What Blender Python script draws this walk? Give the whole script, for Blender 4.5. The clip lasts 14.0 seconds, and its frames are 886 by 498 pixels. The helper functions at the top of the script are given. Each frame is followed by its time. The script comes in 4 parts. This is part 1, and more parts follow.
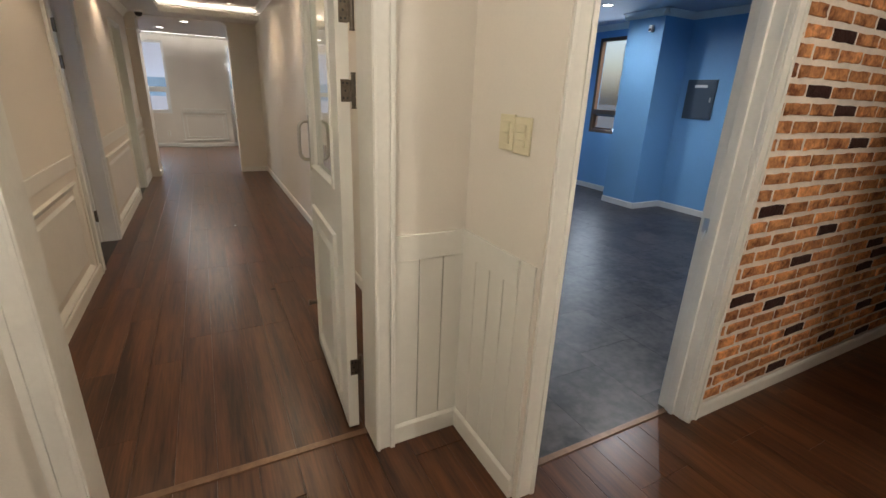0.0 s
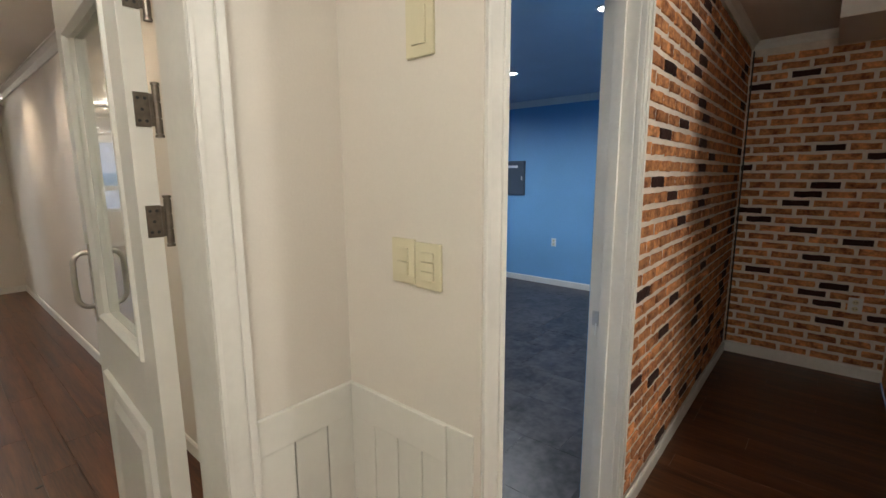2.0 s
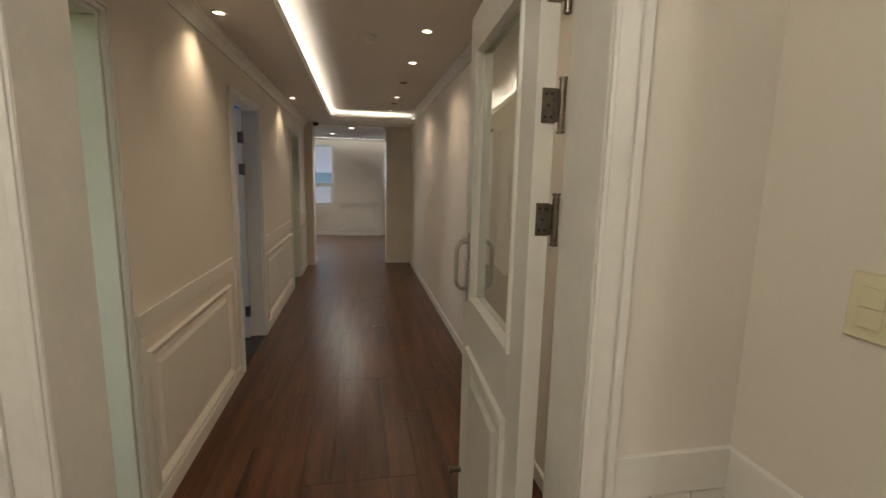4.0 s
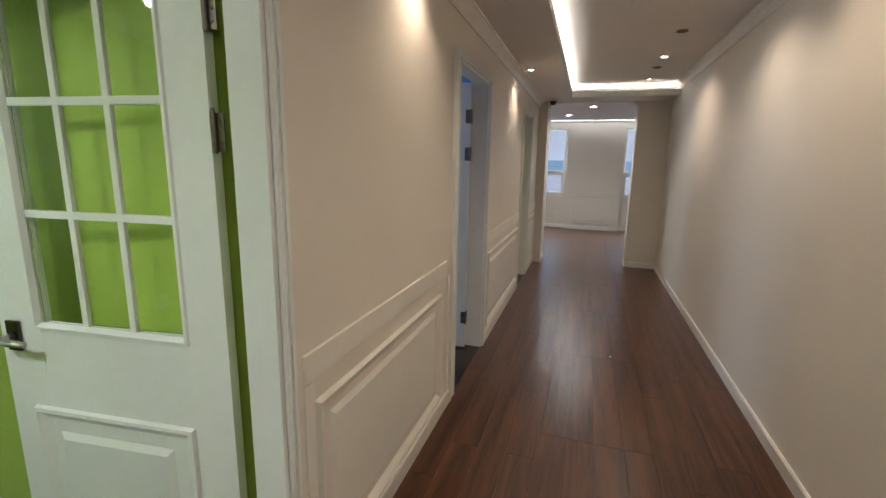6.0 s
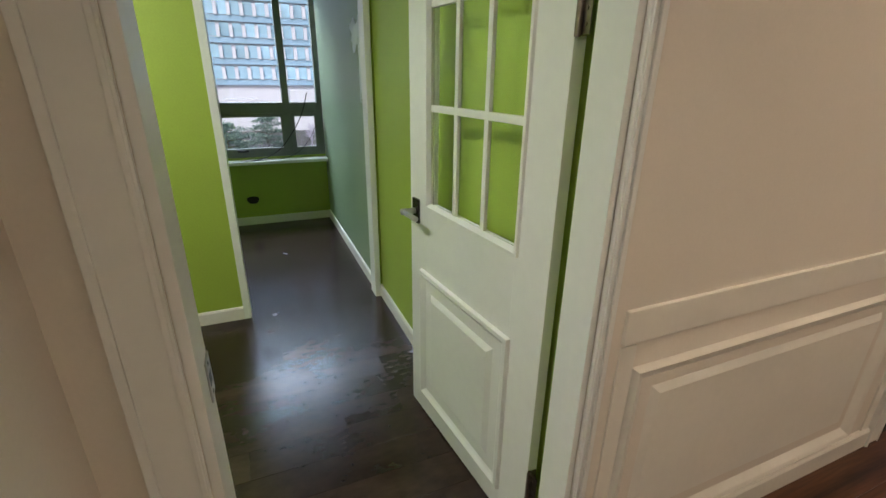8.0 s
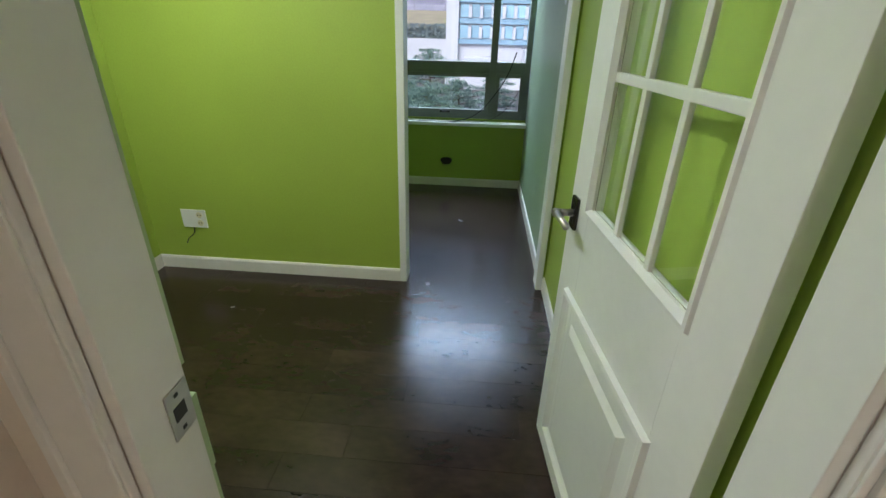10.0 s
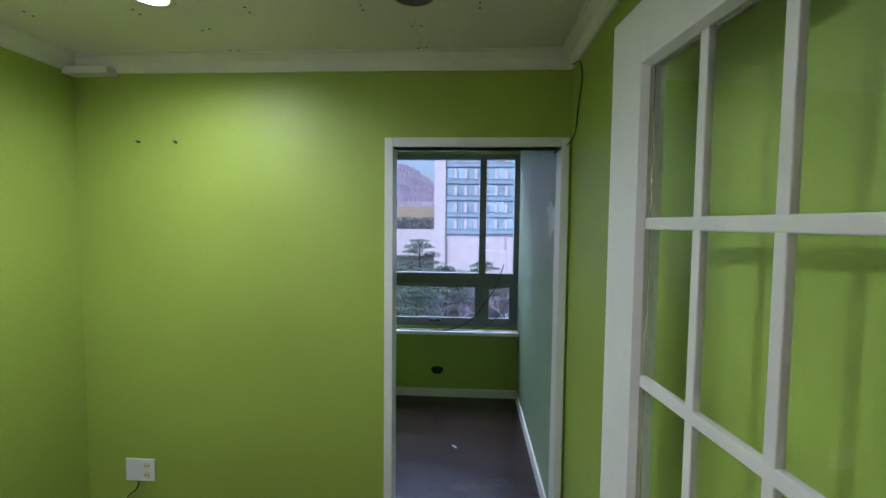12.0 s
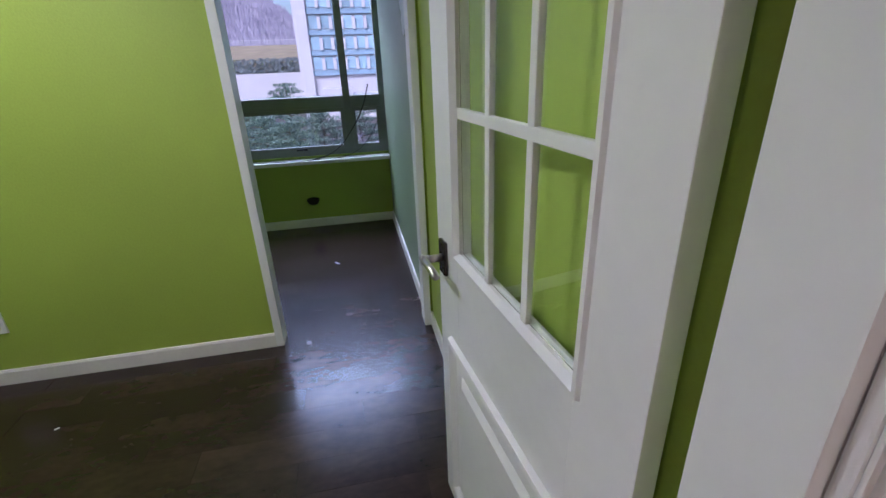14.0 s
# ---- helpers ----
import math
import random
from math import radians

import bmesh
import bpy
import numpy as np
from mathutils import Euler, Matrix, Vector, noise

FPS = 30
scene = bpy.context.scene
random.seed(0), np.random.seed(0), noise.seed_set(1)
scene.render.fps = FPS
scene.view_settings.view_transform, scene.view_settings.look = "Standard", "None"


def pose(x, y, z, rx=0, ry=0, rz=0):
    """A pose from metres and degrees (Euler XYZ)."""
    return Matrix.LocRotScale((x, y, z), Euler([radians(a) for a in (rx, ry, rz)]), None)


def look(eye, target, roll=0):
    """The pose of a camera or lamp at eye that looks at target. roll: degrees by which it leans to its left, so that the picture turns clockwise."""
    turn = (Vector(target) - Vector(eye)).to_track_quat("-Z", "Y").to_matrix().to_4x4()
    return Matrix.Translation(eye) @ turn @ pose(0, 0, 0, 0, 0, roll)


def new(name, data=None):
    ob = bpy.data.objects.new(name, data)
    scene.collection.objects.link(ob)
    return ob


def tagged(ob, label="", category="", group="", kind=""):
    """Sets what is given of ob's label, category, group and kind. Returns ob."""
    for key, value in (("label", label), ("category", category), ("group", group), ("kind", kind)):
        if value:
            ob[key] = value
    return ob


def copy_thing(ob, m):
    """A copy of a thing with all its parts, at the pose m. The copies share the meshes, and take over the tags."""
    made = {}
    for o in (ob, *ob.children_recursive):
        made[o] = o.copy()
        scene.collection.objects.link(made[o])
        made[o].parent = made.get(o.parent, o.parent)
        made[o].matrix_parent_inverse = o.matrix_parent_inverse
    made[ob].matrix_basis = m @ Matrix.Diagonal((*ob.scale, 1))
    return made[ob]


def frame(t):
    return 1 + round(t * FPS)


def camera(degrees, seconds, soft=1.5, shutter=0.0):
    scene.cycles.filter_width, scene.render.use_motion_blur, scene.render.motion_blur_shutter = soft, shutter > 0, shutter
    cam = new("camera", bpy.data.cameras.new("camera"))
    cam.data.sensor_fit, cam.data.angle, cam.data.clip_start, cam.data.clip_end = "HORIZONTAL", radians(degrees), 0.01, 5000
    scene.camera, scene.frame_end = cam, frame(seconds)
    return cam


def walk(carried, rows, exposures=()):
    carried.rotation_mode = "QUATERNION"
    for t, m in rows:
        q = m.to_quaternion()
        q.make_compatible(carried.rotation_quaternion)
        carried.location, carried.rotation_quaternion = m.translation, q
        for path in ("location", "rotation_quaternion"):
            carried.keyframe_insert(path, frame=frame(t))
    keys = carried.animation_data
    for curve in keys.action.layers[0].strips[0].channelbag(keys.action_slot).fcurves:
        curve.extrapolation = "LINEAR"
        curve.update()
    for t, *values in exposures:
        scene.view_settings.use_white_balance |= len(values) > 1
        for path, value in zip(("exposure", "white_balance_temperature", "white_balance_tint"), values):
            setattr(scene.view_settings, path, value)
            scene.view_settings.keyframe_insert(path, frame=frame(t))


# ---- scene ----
cam = camera(89.5, 14.0)
PATH = [
    (0, (0.029, -0.079, 1.469), (0.912, 1.591, 0.814), 2.3),
    (0.5, (0.129, 0.127, 1.485), (1.315, 1.618, 0.876), 1.4),
    (1, (0.173, 0.257, 1.498), (1.612, 1.53, 0.942), 0.3),
    (1.5, (0.142, 0.351, 1.525), (1.667, 1.557, 1.059), -0.2),
    (2, (0.128, 0.373, 1.571), (1.629, 1.655, 1.246), -0.3),
    (2.5, (0.111, 0.372, 1.616), (1.474, 1.822, 1.423), -0.0),
    (3, (0.124, 0.398, 1.63), (1.2, 2.076, 1.46), 0.7),
    (3.5, (0.1, 0.458, 1.59), (0.821, 2.308, 1.351), 1.5),
    (3.7, (0.087, 0.499, 1.57), (0.647, 2.399, 1.293), 1.5),
    (5.8, (-0.057, 1.472, 1.529), (-0.488, 3.387, 1.144), 1.0),
    (6, (-0.079, 1.532, 1.534), (-0.674, 3.403, 1.153), 1.0),
    (6.5, (-0.086, 1.705, 1.527), (-1.124, 3.37, 1.138), 1.2),
    (7, (-0.112, 1.798, 1.532), (-1.553, 3.115, 1.095), 1.1),
    (7.5, (-0.142, 1.802, 1.501), (-1.778, 2.806, 0.941), 1.0),
    (8, (-0.167, 1.83, 1.464), (-1.884, 2.561, 0.745), 0.8),
    (8.2, (-0.178, 1.832, 1.453), (-1.9, 2.498, 0.685), 1.6),
    (10.3, (-0.609, 2.12, 1.448), (-2.423, 1.883, 0.64), 0.6),
    (10.5, (-0.698, 2.093, 1.464), (-2.554, 1.849, 0.758), 0.6),
    (11, (-0.864, 2.066, 1.557), (-2.814, 1.845, 1.169), 0.5),
    (11.5, (-0.818, 2.069, 1.67), (-2.811, 1.924, 1.593), 0.8),
    (12, (-0.765, 2.074, 1.681), (-2.759, 1.955, 1.567), 0.6),
    (12.5, (-0.706, 2.12, 1.598), (-2.681, 1.982, 1.317), 0.7),
    (13, (-0.611, 2.169, 1.52), (-2.553, 2.058, 1.054), 0.2),
    (13.5, (-0.62, 2.169, 1.488), (-2.518, 2.224, 0.857), -1.0),
    (14, (-0.672, 2.184, 1.472), (-2.48, 2.539, 0.695), -2.1),
]
EXPOSURES = [(0, 0.48, 6650, 10), (2.0, 0.6, 6200, 8), (3.0, 0.15, 6350, 8), (3.7, -0.05, 6800, 8), (5.8, 0.55, 6050, 9), (6.5, 0.55, 5950, 9), (7.0, 0.3, 5500, 6), (8.0, 0.5, 6450, 11), (8.2, 0.52, 6450, 11), (10.3, 0.58, 5850, 10), (11.0, 0.58, 5600, 10), (11.5, 0.38, 5600, 19), (12.0, 0.2, 5500, 25), (12.5, 0.22, 5500, 33), (13.0, 0.4, 5600, 34), (13.5, 0.34, 5600, 33), (14.0, 0.32, 5550, 33)]
walk(cam, [(t, look(eye, target, roll)) for t, eye, target, roll in PATH], EXPOSURES)

# ---- world and light ----
world = bpy.data.worlds.new("overcast")
scene.world = world
world.use_nodes = True
wn = world.node_tree.nodes
sky = wn.new("ShaderNodeTexSky")
sky.sky_type, sky.sun_disc = "NISHITA", False
sky.sun_elevation, sky.sun_rotation = radians(45), radians(117)
sky.dust_density, sky.air_density = 4.0, 1.0
wn["Background"].inputs["Strength"].default_value = 0.17
world.node_tree.links.new(sky.outputs["Color"], wn["Background"].inputs["Color"])


def sun_lamp():
    d = bpy.data.lights.new("sun", "SUN")
    d.energy, d.angle, d.color = 1.9, radians(14), (1.0, 0.97, 0.93)
    new("sun", d).matrix_world = look((40, -20, 45), (0, 0, 0))


def spot(x, y, z, watts, color, angle=110, blend=0.8, target=None):
    d = bpy.data.lights.new("downlight_lamp", "SPOT")
    d.energy, d.color, d.spot_size, d.spot_blend, d.shadow_soft_size = watts, color, radians(angle), blend, 0.04
    new("downlight_lamp", d).matrix_world = look((x, y, z), target or (x + 0.001, y, 0))


def area(x, y, z, sx, sy, watts, color, target):
    d = bpy.data.lights.new("window_light", "AREA")
    d.shape, d.size, d.size_y, d.energy, d.color = "RECTANGLE", sx, sy, watts, color
    new("window_light", d).matrix_world = look((x, y, z), target)


WARM, NEUTRAL, DAY = (1.0, 0.77, 0.54), (1.0, 0.95, 0.84), (0.72, 0.85, 1.0)
sun_lamp()
# warm downlights over the corridor: one row by the panelled wall, one in the raised ceiling
for ly in (0.9 + 2.56, 6.25):
    spot(-0.70, ly, 2.43, 13, WARM, 120)
for ly, lw in ((3.05, 12), (3.97, 15), (4.88, 18), (6.68, 24)):
    spot(0.55, ly, 2.58, lw, WARM, 140)
# added lamp continuing the row out of view, lifts the near end
spot(0.55, 2.14, 2.58, 12, WARM, 164)


def globe(x, y, z, watts, color):
    d = bpy.data.lights.new("ceiling_lamp", "POINT")
    d.energy, d.color, d.shadow_soft_size = watts, color, 0.12
    new("ceiling_lamp", d).location = (x, y, z)


# entrance hall: unseen lamps, placed to match how bright walls and bricks are
globe(-0.35, 0.25, 2.40, 17, NEUTRAL)
globe(1.75, -0.95, 2.40, 30, NEUTRAL)
# blue room and green room downlights
spot(4.25, 2.96, 2.57, 62, (0.95, 0.97, 1.0), 172)
spot(3.08, 1.53, 2.57, 40, (0.95, 0.97, 1.0), 172)
spot(4.7, 4.6, 2.57, 40, (0.95, 0.97, 1.0), 172)
spot(-2.39, 0.89, 2.47, 28, (1.0, 1.0, 0.95), 172)
# assumed second green room lamp, out of view, brightens the door side
spot(-1.45, 0.89, 2.47, 38, (1.0, 1.0, 0.95), 172)
# far room downlights
spot(-0.52, 10.8, 2.44, 48, NEUTRAL, 160)
spot(-0.08, 9.5, 2.44, 48, NEUTRAL, 160)
# added area lamps standing in for daylight: three outside above windows, three inside
area(-5.75, 1.7, 3.35, 2.2, 1.6, 250, DAY, (-4.0, 1.75, 0.6))
area(-1.3, 13.6, 3.3, 1.6, 1.4, 280, DAY, (-1.3, 11.0, 0.4))
area(1.4, 13.6, 3.3, 1.6, 1.4, 280, DAY, (1.4, 11.0, 0.4))
area(-4.9, 3.9, 1.5, 1.4, 1.4, 24, DAY, (-2.0, 4.4, 1.2))
area(-4.9, 7.2, 1.5, 1.4, 1.4, 14, DAY, (-2.0, 7.4, 1.2))
area(5.86, 5.45, 1.6, 0.7, 1.4, 14, DAY, (3.0, 4.5, 1.0))


# ---- materials ----
def material(name, color, rough=0.5, metal=0.0, vary=0.06, scale=3.0, bump=0.05, bump_scale=60.0, second=None, spread=0.5, obj_vary=0.0, stretch=(1, 1, 1), coat=0.0, spec=0.5):
    """A surface with broad mottling, fine grain and relief; second: another colour that shows in stains."""
    m = bpy.data.materials.new(name)
    m.use_nodes = True
    nt = m.node_tree
    n, l = nt.nodes, nt.links
    p = n["Principled BSDF"]
    p.inputs["Roughness"].default_value, p.inputs["Metallic"].default_value = rough, metal
    p.inputs["Coat Weight"].default_value = coat
    p.inputs["Specular IOR Level"].default_value = spec
    tc = n.new("ShaderNodeTexCoord")
    mp = n.new("ShaderNodeMapping")
    mp.inputs["Scale"].default_value = stretch
    l.new(tc.outputs["Object"], mp.inputs["Vector"])
    info = n.new("ShaderNodeObjectInfo")
    shift = n.new("ShaderNodeVectorMath")
    shift.operation = "MULTIPLY_ADD"
    shift.inputs[1].default_value = (1, 1, 1)
    ran = n.new("ShaderNodeMath")
    ran.operation = "MULTIPLY"
    ran.inputs[1].default_value = 37.0
    l.new(info.outputs["Random"], ran.inputs[0])
    l.new(mp.outputs["Vector"], shift.inputs[0])
    l.new(ran.outputs[0], shift.inputs[2])
    vec = shift.outputs[0]
    big = n.new("ShaderNodeTexNoise")
    big.inputs["Scale"].default_value, big.inputs["Detail"].default_value = scale, 5
    l.new(vec, big.inputs["Vector"])
    fine = n.new("ShaderNodeTexNoise")
    fine.inputs["Scale"].default_value, fine.inputs["Detail"].default_value = bump_scale, 4
    l.new(vec, fine.inputs["Vector"])
    ramp = n.new("ShaderNodeValToRGB")
    a = ramp.color_ramp
    dark = second or tuple(c * (1 - 2.2 * vary) for c in color)
    a.elements[0].position, a.elements[0].color = 0.5 - spread / 2, (*dark, 1)
    a.elements[1].position, a.elements[1].color = 0.5 + spread / 2, (*[min(1, c * (1 + vary)) for c in color], 1)
    mixn = n.new("ShaderNodeMath")
    mixn.operation = "MULTIPLY_ADD"
    mixn.inputs[1].default_value, mixn.inputs[2].default_value = 0.35, 0.0
    l.new(fine.outputs["Fac"], mixn.inputs[0])
    add = n.new("ShaderNodeMath")
    add.operation = "MULTIPLY_ADD"
    add.inputs[1].default_value = 0.65
    l.new(big.outputs["Fac"], add.inputs[0])
    l.new(mixn.outputs[0], add.inputs[2])
    l.new(add.outputs[0], ramp.inputs["Fac"])
    out = ramp.outputs["Color"]
    if obj_vary:
        hsv = n.new("ShaderNodeHueSaturation")
        mr = n.new("ShaderNodeMapRange")
        mr.inputs["To Min"].default_value, mr.inputs["To Max"].default_value = 1 - obj_vary, 1 + obj_vary
        l.new(info.outputs["Random"], mr.inputs["Value"])
        l.new(mr.outputs["Result"], hsv.inputs["Value"])
        l.new(out, hsv.inputs["Color"])
        out = hsv.outputs["Color"]
    l.new(out, p.inputs["Base Color"])
    rr = n.new("ShaderNodeMapRange")
    rr.inputs["To Min"].default_value, rr.inputs["To Max"].default_value = max(0.03, rough - 0.03), min(1, rough + 0.05)
    l.new(big.outputs["Fac"], rr.inputs["Value"])
    l.new(rr.outputs["Result"], p.inputs["Roughness"])
    b = n.new("ShaderNodeBump")
    b.inputs["Strength"].default_value, b.inputs["Distance"].default_value = bump, 0.01
    l.new(fine.outputs["Fac"], b.inputs["Height"])
    l.new(b.outputs["Normal"], p.inputs["Normal"])
    return m


def glow(name, color, strength):
    m = bpy.data.materials.new(name)
    m.use_nodes = True
    p = m.node_tree.nodes["Principled BSDF"]
    p.inputs["Base Color"].default_value = (0.8, 0.8, 0.8, 1)
    p.inputs["Emission Color"].default_value, p.inputs["Emission Strength"].default_value = (*color, 1), strength
    return m


def clear_glass(name, color=(1, 1, 1), rough=0.0):
    m = bpy.data.materials.new(name)
    m.use_nodes = True
    p = m.node_tree.nodes["Principled BSDF"]
    p.inputs["Base Color"].default_value, p.inputs["Roughness"].default_value = (*color, 1), rough
    p.inputs["Transmission Weight"].default_value, p.inputs["IOR"].default_value = 1.0, 1.45
    return m


CREAM = material("cream_wallpaper", (0.74, 0.69, 0.62), 0.55, vary=0.03, scale=1.5, bump=0.06, bump_scale=140)
WHITE = material("white_gloss_paint", (0.78, 0.76, 0.70), 0.32, vary=0.03, scale=4, bump=0.04, bump_scale=35)
TRIM = material("off_white_trim", (0.76, 0.74, 0.69), 0.38, vary=0.05, scale=7, bump=0.06, bump_scale=50)
DOORW = material("cool_white_door_paint", (0.78, 0.79, 0.77), 0.3, vary=0.03, scale=3, bump=0.03, bump_scale=30)
CEIL = material("ceiling_paint", (0.74, 0.70, 0.66), 0.7, vary=0.03, scale=1.2, bump=0.03, bump_scale=90)
GREEN = material("lime_green_wall_paint", (0.345, 0.465, 0.066), 0.5, vary=0.07, scale=1.3, bump=0.08, bump_scale=110)
# greyer and darker than GREEN
SAGE = material("grey_green_wall", (0.27, 0.35, 0.22), 0.42, vary=0.10, scale=2.2, bump=0.06, bump_scale=60, second=(0.20, 0.28, 0.17), spread=0.6)
BLUE = material("sky_blue_wall_paint", (0.19, 0.41, 0.68), 0.5, vary=0.07, scale=1.2, bump=0.06, bump_scale=90)
BLUECEIL = material("blue_room_ceiling", (0.46, 0.50, 0.58), 0.7, vary=0.05, scale=2, bump=0.03)
WOOD = material("red_brown_vinyl_plank", (0.102, 0.039, 0.016), 0.29, vary=0.3, scale=1.5, bump=0.008, bump_scale=9, second=(0.026, 0.009, 0.005), spread=0.30, obj_vary=0.09, stretch=(13, 0.7, 13), spec=0.4)
DARKFLOOR = material("charcoal_brown_vinyl_plank", (0.040, 0.024, 0.018), 0.22, vary=0.3, scale=2.6, bump=0.015, bump_scale=18, second=(0.012, 0.007, 0.006), spread=0.5, obj_vary=0.2, stretch=(2.2, 1.0, 1), spec=0.42)
GREYFLOOR = material("grey_mottled_vinyl_tile", (0.064, 0.055, 0.053), 0.36, vary=0.3, scale=5, bump=0.05, bump_scale=20, second=(0.013, 0.011, 0.012), spread=0.26, obj_vary=0.10, spec=0.35)
SUB = material("dark_floor_and_hole", (0.018, 0.012, 0.01), 0.8)
BRICK = material("orange_brick", (0.60, 0.275, 0.115), 0.75, vary=0.3, scale=13, bump=0.9, bump_scale=60, second=(0.20, 0.07, 0.032), spread=0.26, obj_vary=0.2, spec=0.2)
DARKBRICK = material("dark_brown_brick", (0.055, 0.024, 0.02), 0.7, vary=0.3, scale=14, bump=0.6, bump_scale=60, obj_vary=0.15, spec=0.15)
MORTAR = material("pale_brick_mortar", (0.84, 0.75, 0.66), 0.9, vary=0.10, scale=14, bump=0.4, bump_scale=80)
STEEL = material("brushed_stainless_steel", (0.60, 0.58, 0.55), 0.28, metal=1.0, vary=0.06, scale=20, bump=0.02)
BRONZE = material("aged_hinge_metal", (0.20, 0.17, 0.14), 0.36, metal=1.0, vary=0.2, scale=30, bump=0.05)
GROOVE = material("dark_board_joint", (0.20, 0.16, 0.12), 0.9, vary=0.2, scale=20)
ROSE = material("dark_chrome", (0.10, 0.095, 0.09), 0.22, metal=1.0, vary=0.1, scale=20)
BLACK = material("black_plastic", (0.02, 0.02, 0.02), 0.4)
IVORY = material("ivory_plastic", (0.70, 0.64, 0.45), 0.35, vary=0.02, bump=0.01)
SOCKET = material("white_plastic", (0.78, 0.78, 0.76), 0.35, vary=0.02, bump=0.01)
ALU = material("grey_aluminium_window_frame", (0.20, 0.22, 0.20), 0.42, metal=0.1, vary=0.08, scale=8, bump=0.03)
BRASS = material("worn_threshold_strip", (0.20, 0.115, 0.07), 0.35, metal=0.4, vary=0.2, scale=20)
BOXGREY = material("grey_painted_steel_cabinet", (0.085, 0.11, 0.14), 0.4, metal=0.3, vary=0.05)
TAPE = material("pale_green_edge_strip", (0.42, 0.55, 0.32), 0.5, vary=0.08, scale=9)
PLASTER = material("white_filler_plaster", (0.72, 0.78, 0.78), 0.8, vary=0.05, bump=0.3)
CLOTH = material("grey_blind_fabric", (0.62, 0.62, 0.55), 0.8, vary=0.08, bump=0.2)
RAW = material("chipped_raw_wood", (0.22, 0.10, 0.05), 0.8, vary=0.2, scale=30, bump=0.3)
GLASS = clear_glass("clear_door_glass", (0.93, 0.98, 0.95))
PANE = clear_glass("window_glass", (0.88, 0.94, 1.0))
LED = glow("cove_led", (1.0, 0.95, 0.86), 19.0)
TUBE = glow("tube_light", (1.0, 0.97, 0.92), 4.0)
BULB = glow("warm_downlight", (1.0, 0.88, 0.68), 14.0)
COOLBULB = glow("white_downlight", (1.0, 0.99, 0.95), 14.0)
# facade colours are lightened and blued to carry the outdoor haze
CONCRETE = material("white_facade_concrete", (0.56, 0.56, 0.61), 0.8, vary=0.05, scale=0.3, bump=0.02)
FACADE_GLASS = material("hazed_teal_facade_glass", (0.33, 0.50, 0.62), 0.2, vary=0.15, scale=0.4, bump=0.0, obj_vary=0.2)
SPANDREL = material("hazed_teal_spandrel", (0.25, 0.38, 0.50), 0.4, vary=0.1, scale=0.5)
GROUND = material("winter_ground", (0.075, 0.072, 0.07), 0.9, vary=0.3, scale=0.05, bump=0.0)
# distance haze is mixed into this pale lavender colour
HILLM = material("hazed_wooded_hill", (0.34, 0.33, 0.40), 0.9, vary=0.3, scale=0.06, bump=0.0, bump_scale=1.2)
OCHRE = material("dry_grass_terrace", (0.34, 0.28, 0.18), 0.9, vary=0.2, scale=0.2, bump=0.0)
NEEDLE = material("pine_needles", (0.15, 0.23, 0.19), 0.7, vary=0.35, scale=1.2, bump=0.0, second=(0.075, 0.13, 0.11))
HEDGE = material("dull_winter_hedge", (0.19, 0.23, 0.24), 0.9, vary=0.3, scale=0.3, bump=0.0)
BARK = material("bark", (0.12, 0.09, 0.07), 0.9, vary=0.3, scale=3.0)
# paler and more purple than bark, the haze painted in
TWIG = material("hazed_bare_twigs", (0.37, 0.345, 0.42), 0.9, vary=0.3, scale=0.08, bump=0.0, second=(0.25, 0.24, 0.33))


# ---- mesh helpers ----
def finish(name, bm, mat, parent=None, smooth=False):
    me = bpy.data.meshes.new(name)
    bmesh.ops.recalc_face_normals(bm, faces=bm.faces)
    bm.to_mesh(me)
    bm.free()
    me.materials.append(mat)
    if smooth:
        for f in me.polygons:
            f.use_smooth = True
    ob = new(name, me)
    if parent:
        ob.parent = parent
    return ob


def add_box(bm, lo, hi, bevel=0.0):
    r = bmesh.ops.create_cube(bm, size=1.0)
    for v in r["verts"]:
        v.co = Vector([lo[i] + (v.co[i] + 0.5) * (hi[i] - lo[i]) for i in range(3)])
    if bevel:
        edges = {e for v in r["verts"] for e in v.link_edges}
        bmesh.ops.bevel(bm, geom=list(edges), offset=bevel, segments=2, affect="EDGES", profile=0.6)


def boxes(name, parts, mat, bevel=0.0, parent=None):
    """One mesh of boxes (x0, y0, z0, x1, y1, z1)."""
    bm = bmesh.new()
    for p in parts:
        lo = [min(p[i], p[i + 3]) for i in range(3)]
        hi = [max(p[i], p[i + 3]) for i in range(3)]
        add_box(bm, lo, hi, bevel)
    return finish(name, bm, mat, parent)


def add_cyl(bm, c, axis, r, depth, seg=24, r2=None):
    q = Vector((0, 0, 1)).rotation_difference(Vector(axis)).to_matrix().to_4x4()
    bmesh.ops.create_cone(bm, cap_ends=True, segments=seg, radius1=r, radius2=r if r2 is None else r2, depth=depth, matrix=Matrix.Translation(c) @ q)


def tube(name, pts, r, mat, parent=None, cyclic=False, kind="POLY"):
    c = bpy.data.curves.new(name, "CURVE")
    c.dimensions, c.bevel_depth, c.bevel_resolution = "3D", r, 3
    s = c.splines.new("BEZIER")
    s.bezier_points.add(len(pts) - 1)
    for bp, p in zip(s.bezier_points, pts):
        bp.co = p
        bp.handle_left_type = bp.handle_right_type = "AUTO" if kind == "AUTO" else "VECTOR"
    c.resolution_u = 8
    c.materials.append(mat)
    ob = new(name, c)
    if parent:
        ob.parent = parent
    return ob


